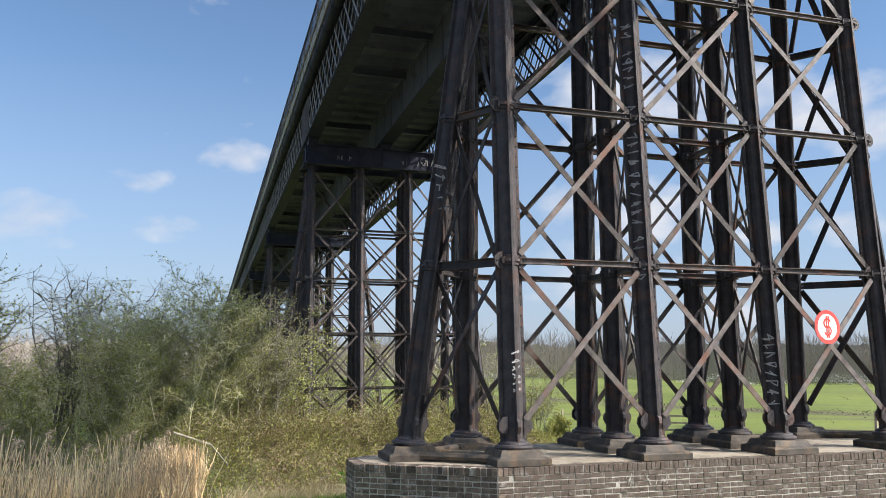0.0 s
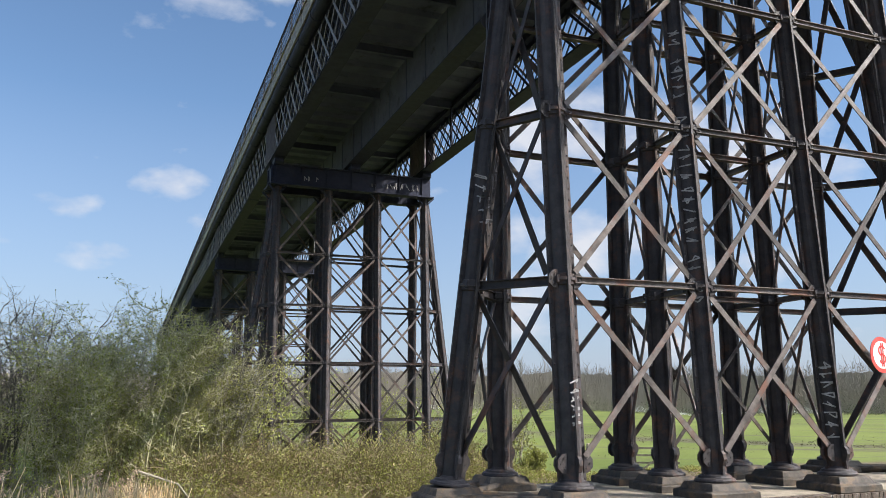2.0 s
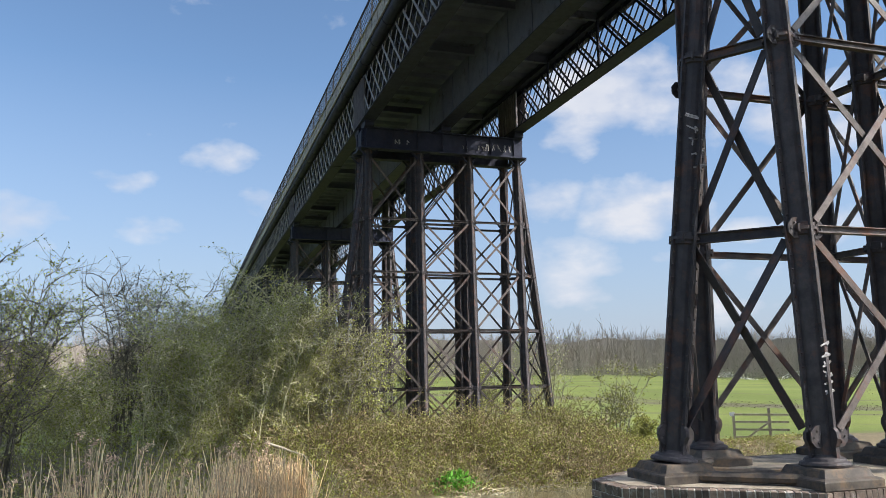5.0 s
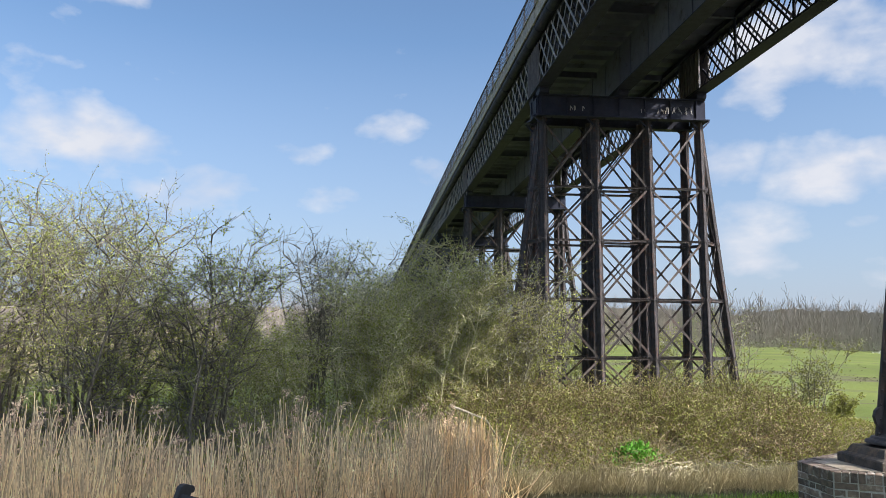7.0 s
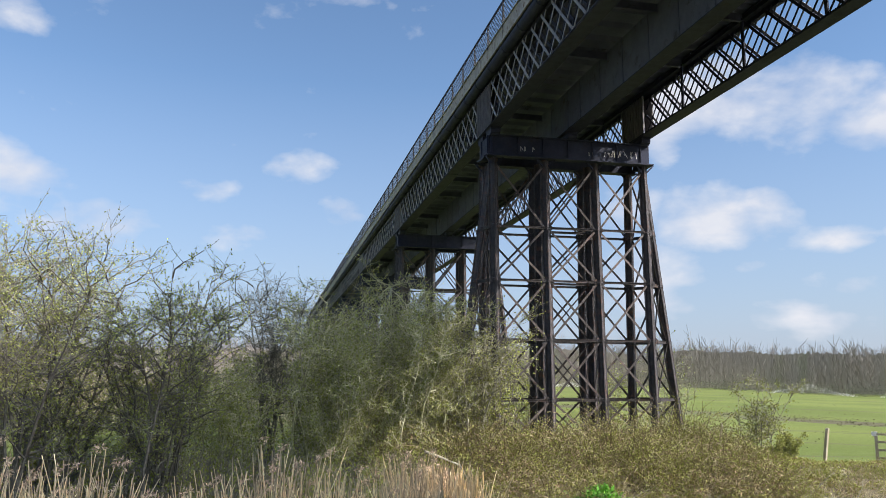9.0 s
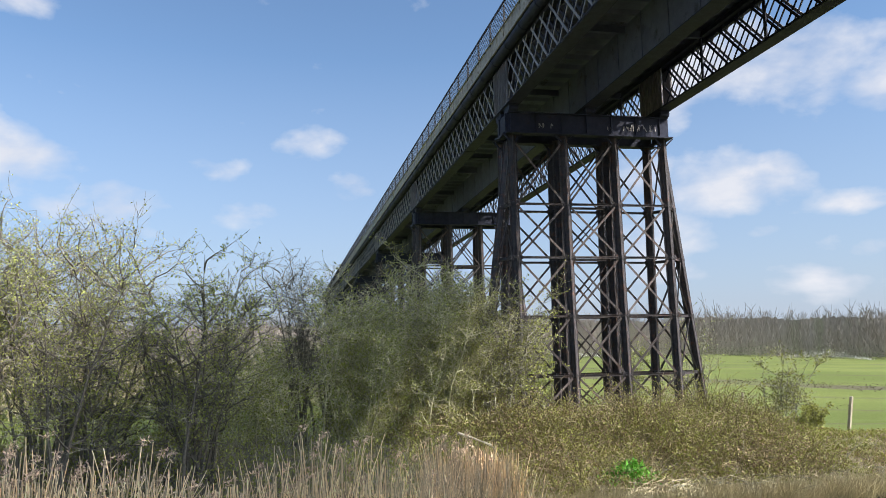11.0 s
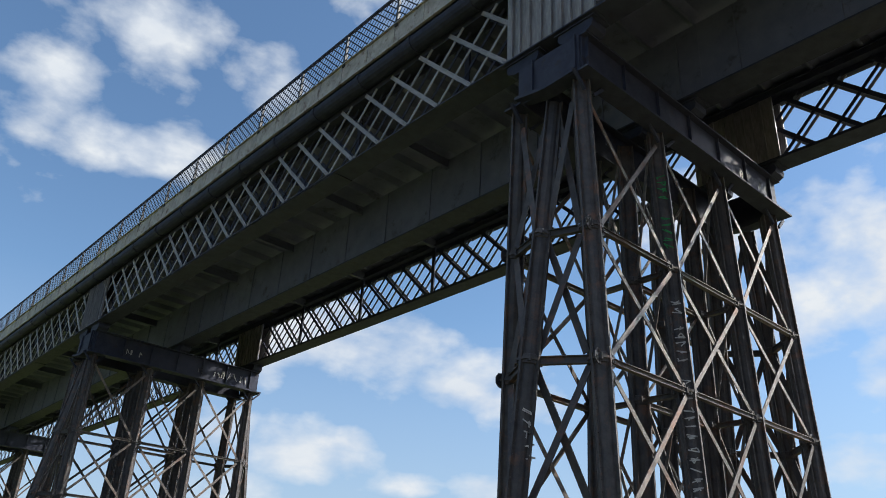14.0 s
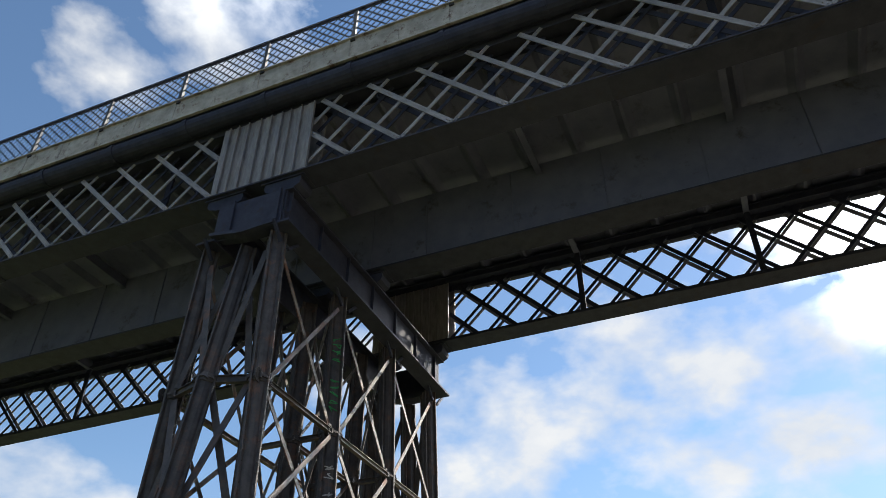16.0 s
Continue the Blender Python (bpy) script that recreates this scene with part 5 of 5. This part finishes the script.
def perforated(w, h, nx, nz):
    """A sheet with rows of diamond-shaped holes."""
    g = Geo()
    for i in range(nx + 1):
        for s in (-1, 1):
            x = -w / 2 + w * i / nx
            lo, hi = x, x + s * h
            a, b = max(-w / 2, min(lo, hi)), min(w / 2, max(lo, hi))
            if b - a > 0.02:
                g.bar((a, 0, (a - x) * s), (b, 0, (b - x) * s), 0.022, 0.006, (0, 1, 0))
    g.box((0, 0, 0.02), (w, 0.03, 0.05))
    g.box((0, 0, h - 0.01), (w, 0.035, 0.05))
    return g


m = Matrix.Translation((0, 0.03, 0.48)) @ Matrix.Rotation(radians(-22), 4, "X")
tagged(part("backrest", perforated(1.66, 0.42, 34, 8), RAILING, bench, "black perforated metal backrest", m), kind="stuff")
m = Matrix.Translation((0, -0.44, 0.46)) @ Matrix.Rotation(radians(-90), 4, "X")
tagged(part("seat", perforated(1.66, 0.44, 34, 8), RAILING, bench, "", m), kind="stuff")

# ---- round sign tied to the braces ----
SIGN_R = 0.275
sign = thing("round_sign", pose(5.2, -0.27, 1.86, 90, 0, 6), "round white sign, thick red rim, red scrawl, on a brace", "sign")
g = Geo()
g.lathe([(SIGN_R - 0.012, -0.012), (SIGN_R - 0.001, -0.004), (SIGN_R - 0.001, 0.0)], 48)
part("sign_back", g, BRACE, sign)
g = Geo()
ring = [(r * math.cos(2 * math.pi * i / 48), r * math.sin(2 * math.pi * i / 48), z) for r, z in ((SIGN_R, 0.001), (SIGN_R, 0.006), (0.212, 0.006), (0.212, 0.001)) for i in range(48)]
g.add(ring, [(k * 48 + i, k * 48 + (i + 1) % 48, ((k + 1) % 4) * 48 + (i + 1) % 48, ((k + 1) % 4) * 48 + i) for k in range(4) for i in range(48)])
part("rim", g, SIGN_RED, sign, "red painted rim")
g = Geo()
g.lathe([(0.213, 0.0), (0.213, 0.004)], 48)
part("face", g, SIGN_WHITE, sign, "scuffed white face")
g = Geo()
for cx, cy, wide, turn in ((0.0, 0.06, 0.075, 0.2), (0.0, -0.06, 0.075, 3.3)):
    arc = [Vector((cx + wide * math.cos(a + turn), cy + 0.07 * math.sin(a + turn), 0.008)) for a in np.linspace(0.2, 4.6, 12)]
    for a, b in zip(arc, arc[1:]):
        g.bar(a, b, 0.026, 0.003, (0, 0, 1))
g.bar((-0.02, -0.18, 0.009), (-0.015, 0.18, 0.009), 0.02, 0.003, (0, 0, 1))
g.bar((0.022, -0.18, 0.010), (0.028, 0.18, 0.010), 0.02, 0.003, (0, 0, 1))
part("scrawl", g, SIGN_RED, sign, "red sprayed scrawl")
for z in (0.1, -0.1):
    g = Geo()
    g.tube((-0.03, z, -0.10), (-0.03, z, -0.012), 0.012, 0.012, 8)
    part("bolt", g, IRON, sign)


# ---- sprayed marks: strokes without letters ----
def scrawl(name, origin, right, up, cells, size, stroke, material, seed, label):
    """A row of sprayed strokes running along `right`; every cell is a jumble of short bars."""
    rnd = random.Random(seed)
    o, r, u = Vector(origin), Vector(right).normalized(), Vector(up).normalized()
    n = r.cross(u)
    ob = thing(name, Matrix.Translation(o), label, "graffiti", "sprayed graffiti marks")
    for c in range(cells):
        if rnd.random() < 0.10:
            continue
        base = r * (c * size * 0.85)
        spots_c = [Vector((rnd.uniform(0, 0.62), rnd.uniform(0, 1))) for i in range(rnd.choice((4, 5)))]
        spots_c[0].y, spots_c[1].y = 0.0, 1.0
        g = Geo()
        for a, b in zip(spots_c, spots_c[1:]):
            if (a - b).length > 0.15:
                g.bar(base + r * a.x * size + u * a.y * size, base + r * b.x * size + u * b.y * size, stroke, 0.003, n)
        part("mark", g, material, ob)
    return ob


WHITE_LABEL = "white sprayed graffiti strokes on dark iron"
for x, y, z, cells, size, seed, mat, lab in ((2.01, -0.10 + 0.09, 6.75, 6, 0.23, 1, CHALK, WHITE_LABEL), (2.01, -0.03, 5.35, 5, 0.23, 2, CHALK, WHITE_LABEL),
                                             (2.01, -0.06, 4.25, 11, 0.20, 3, CHALK, WHITE_LABEL), (2.01, 0.05, 9.3, 9, 0.25, 4, GREENPAINT, "green sprayed graffiti strokes on a dark column"),
                                             (4.24, -0.09, 1.75, 6, 0.2, 5, CHALK, WHITE_LABEL)):
    t = (z - 0.11) / (TOP - 0.11)
    cy = FOOT_ROWS[0] + (TOP_ROWS[0] - FOOT_ROWS[0]) * t
    scrawl("graffiti", (x - 0.108 - 0.06, cy - 0.108 + 0.06, z), (0, -0.0315, -1), (1, -1, 0), cells + 2, 0.17, 0.02, mat, seed, lab)
scrawl("graffiti", (-0.30, FOOT_ROWS[0] - 0.168, 1.46), (0.05, 0.03, -1), (1, 0, 0.1), 6, 0.12, 0.02, CHALK, 6, WHITE_LABEL)
scrawl("graffiti", (-1.13, 0.76, 4.4), (0.11, 0, -1), (1, 0, 0.11), 6, 0.2, 0.02, CHALK, 7, "faded white graffiti strokes on a raking column")
for x, cells, size, seed in ((0.9, 4, 0.2, 8), (4.6, 3, 0.2, 9), (5.0, 5, 0.3, 10), (3.9, 3, 0.16, 11)):
    scrawl("graffiti", (x, SPAN - 0.02, 10.55), (1, 0, 0), (0, 0, 1), cells, size, 0.03, CHALK, seed, "white sprayed strokes on the crosshead plate")
scrawl("graffiti", (4.9, -0.02, 10.5), (1, 0, 0), (0, 0, 1), 4, 0.3, 0.04, CHALK, 12, "pale painted strokes on the crosshead plate")
scrawl("graffiti", (1.3, -0.512, -0.42), (1, 0, 0), (0, 0, 1), 5, 0.17, 0.012, MORTAR, 13, "faint white graffiti strokes on the brickwork")
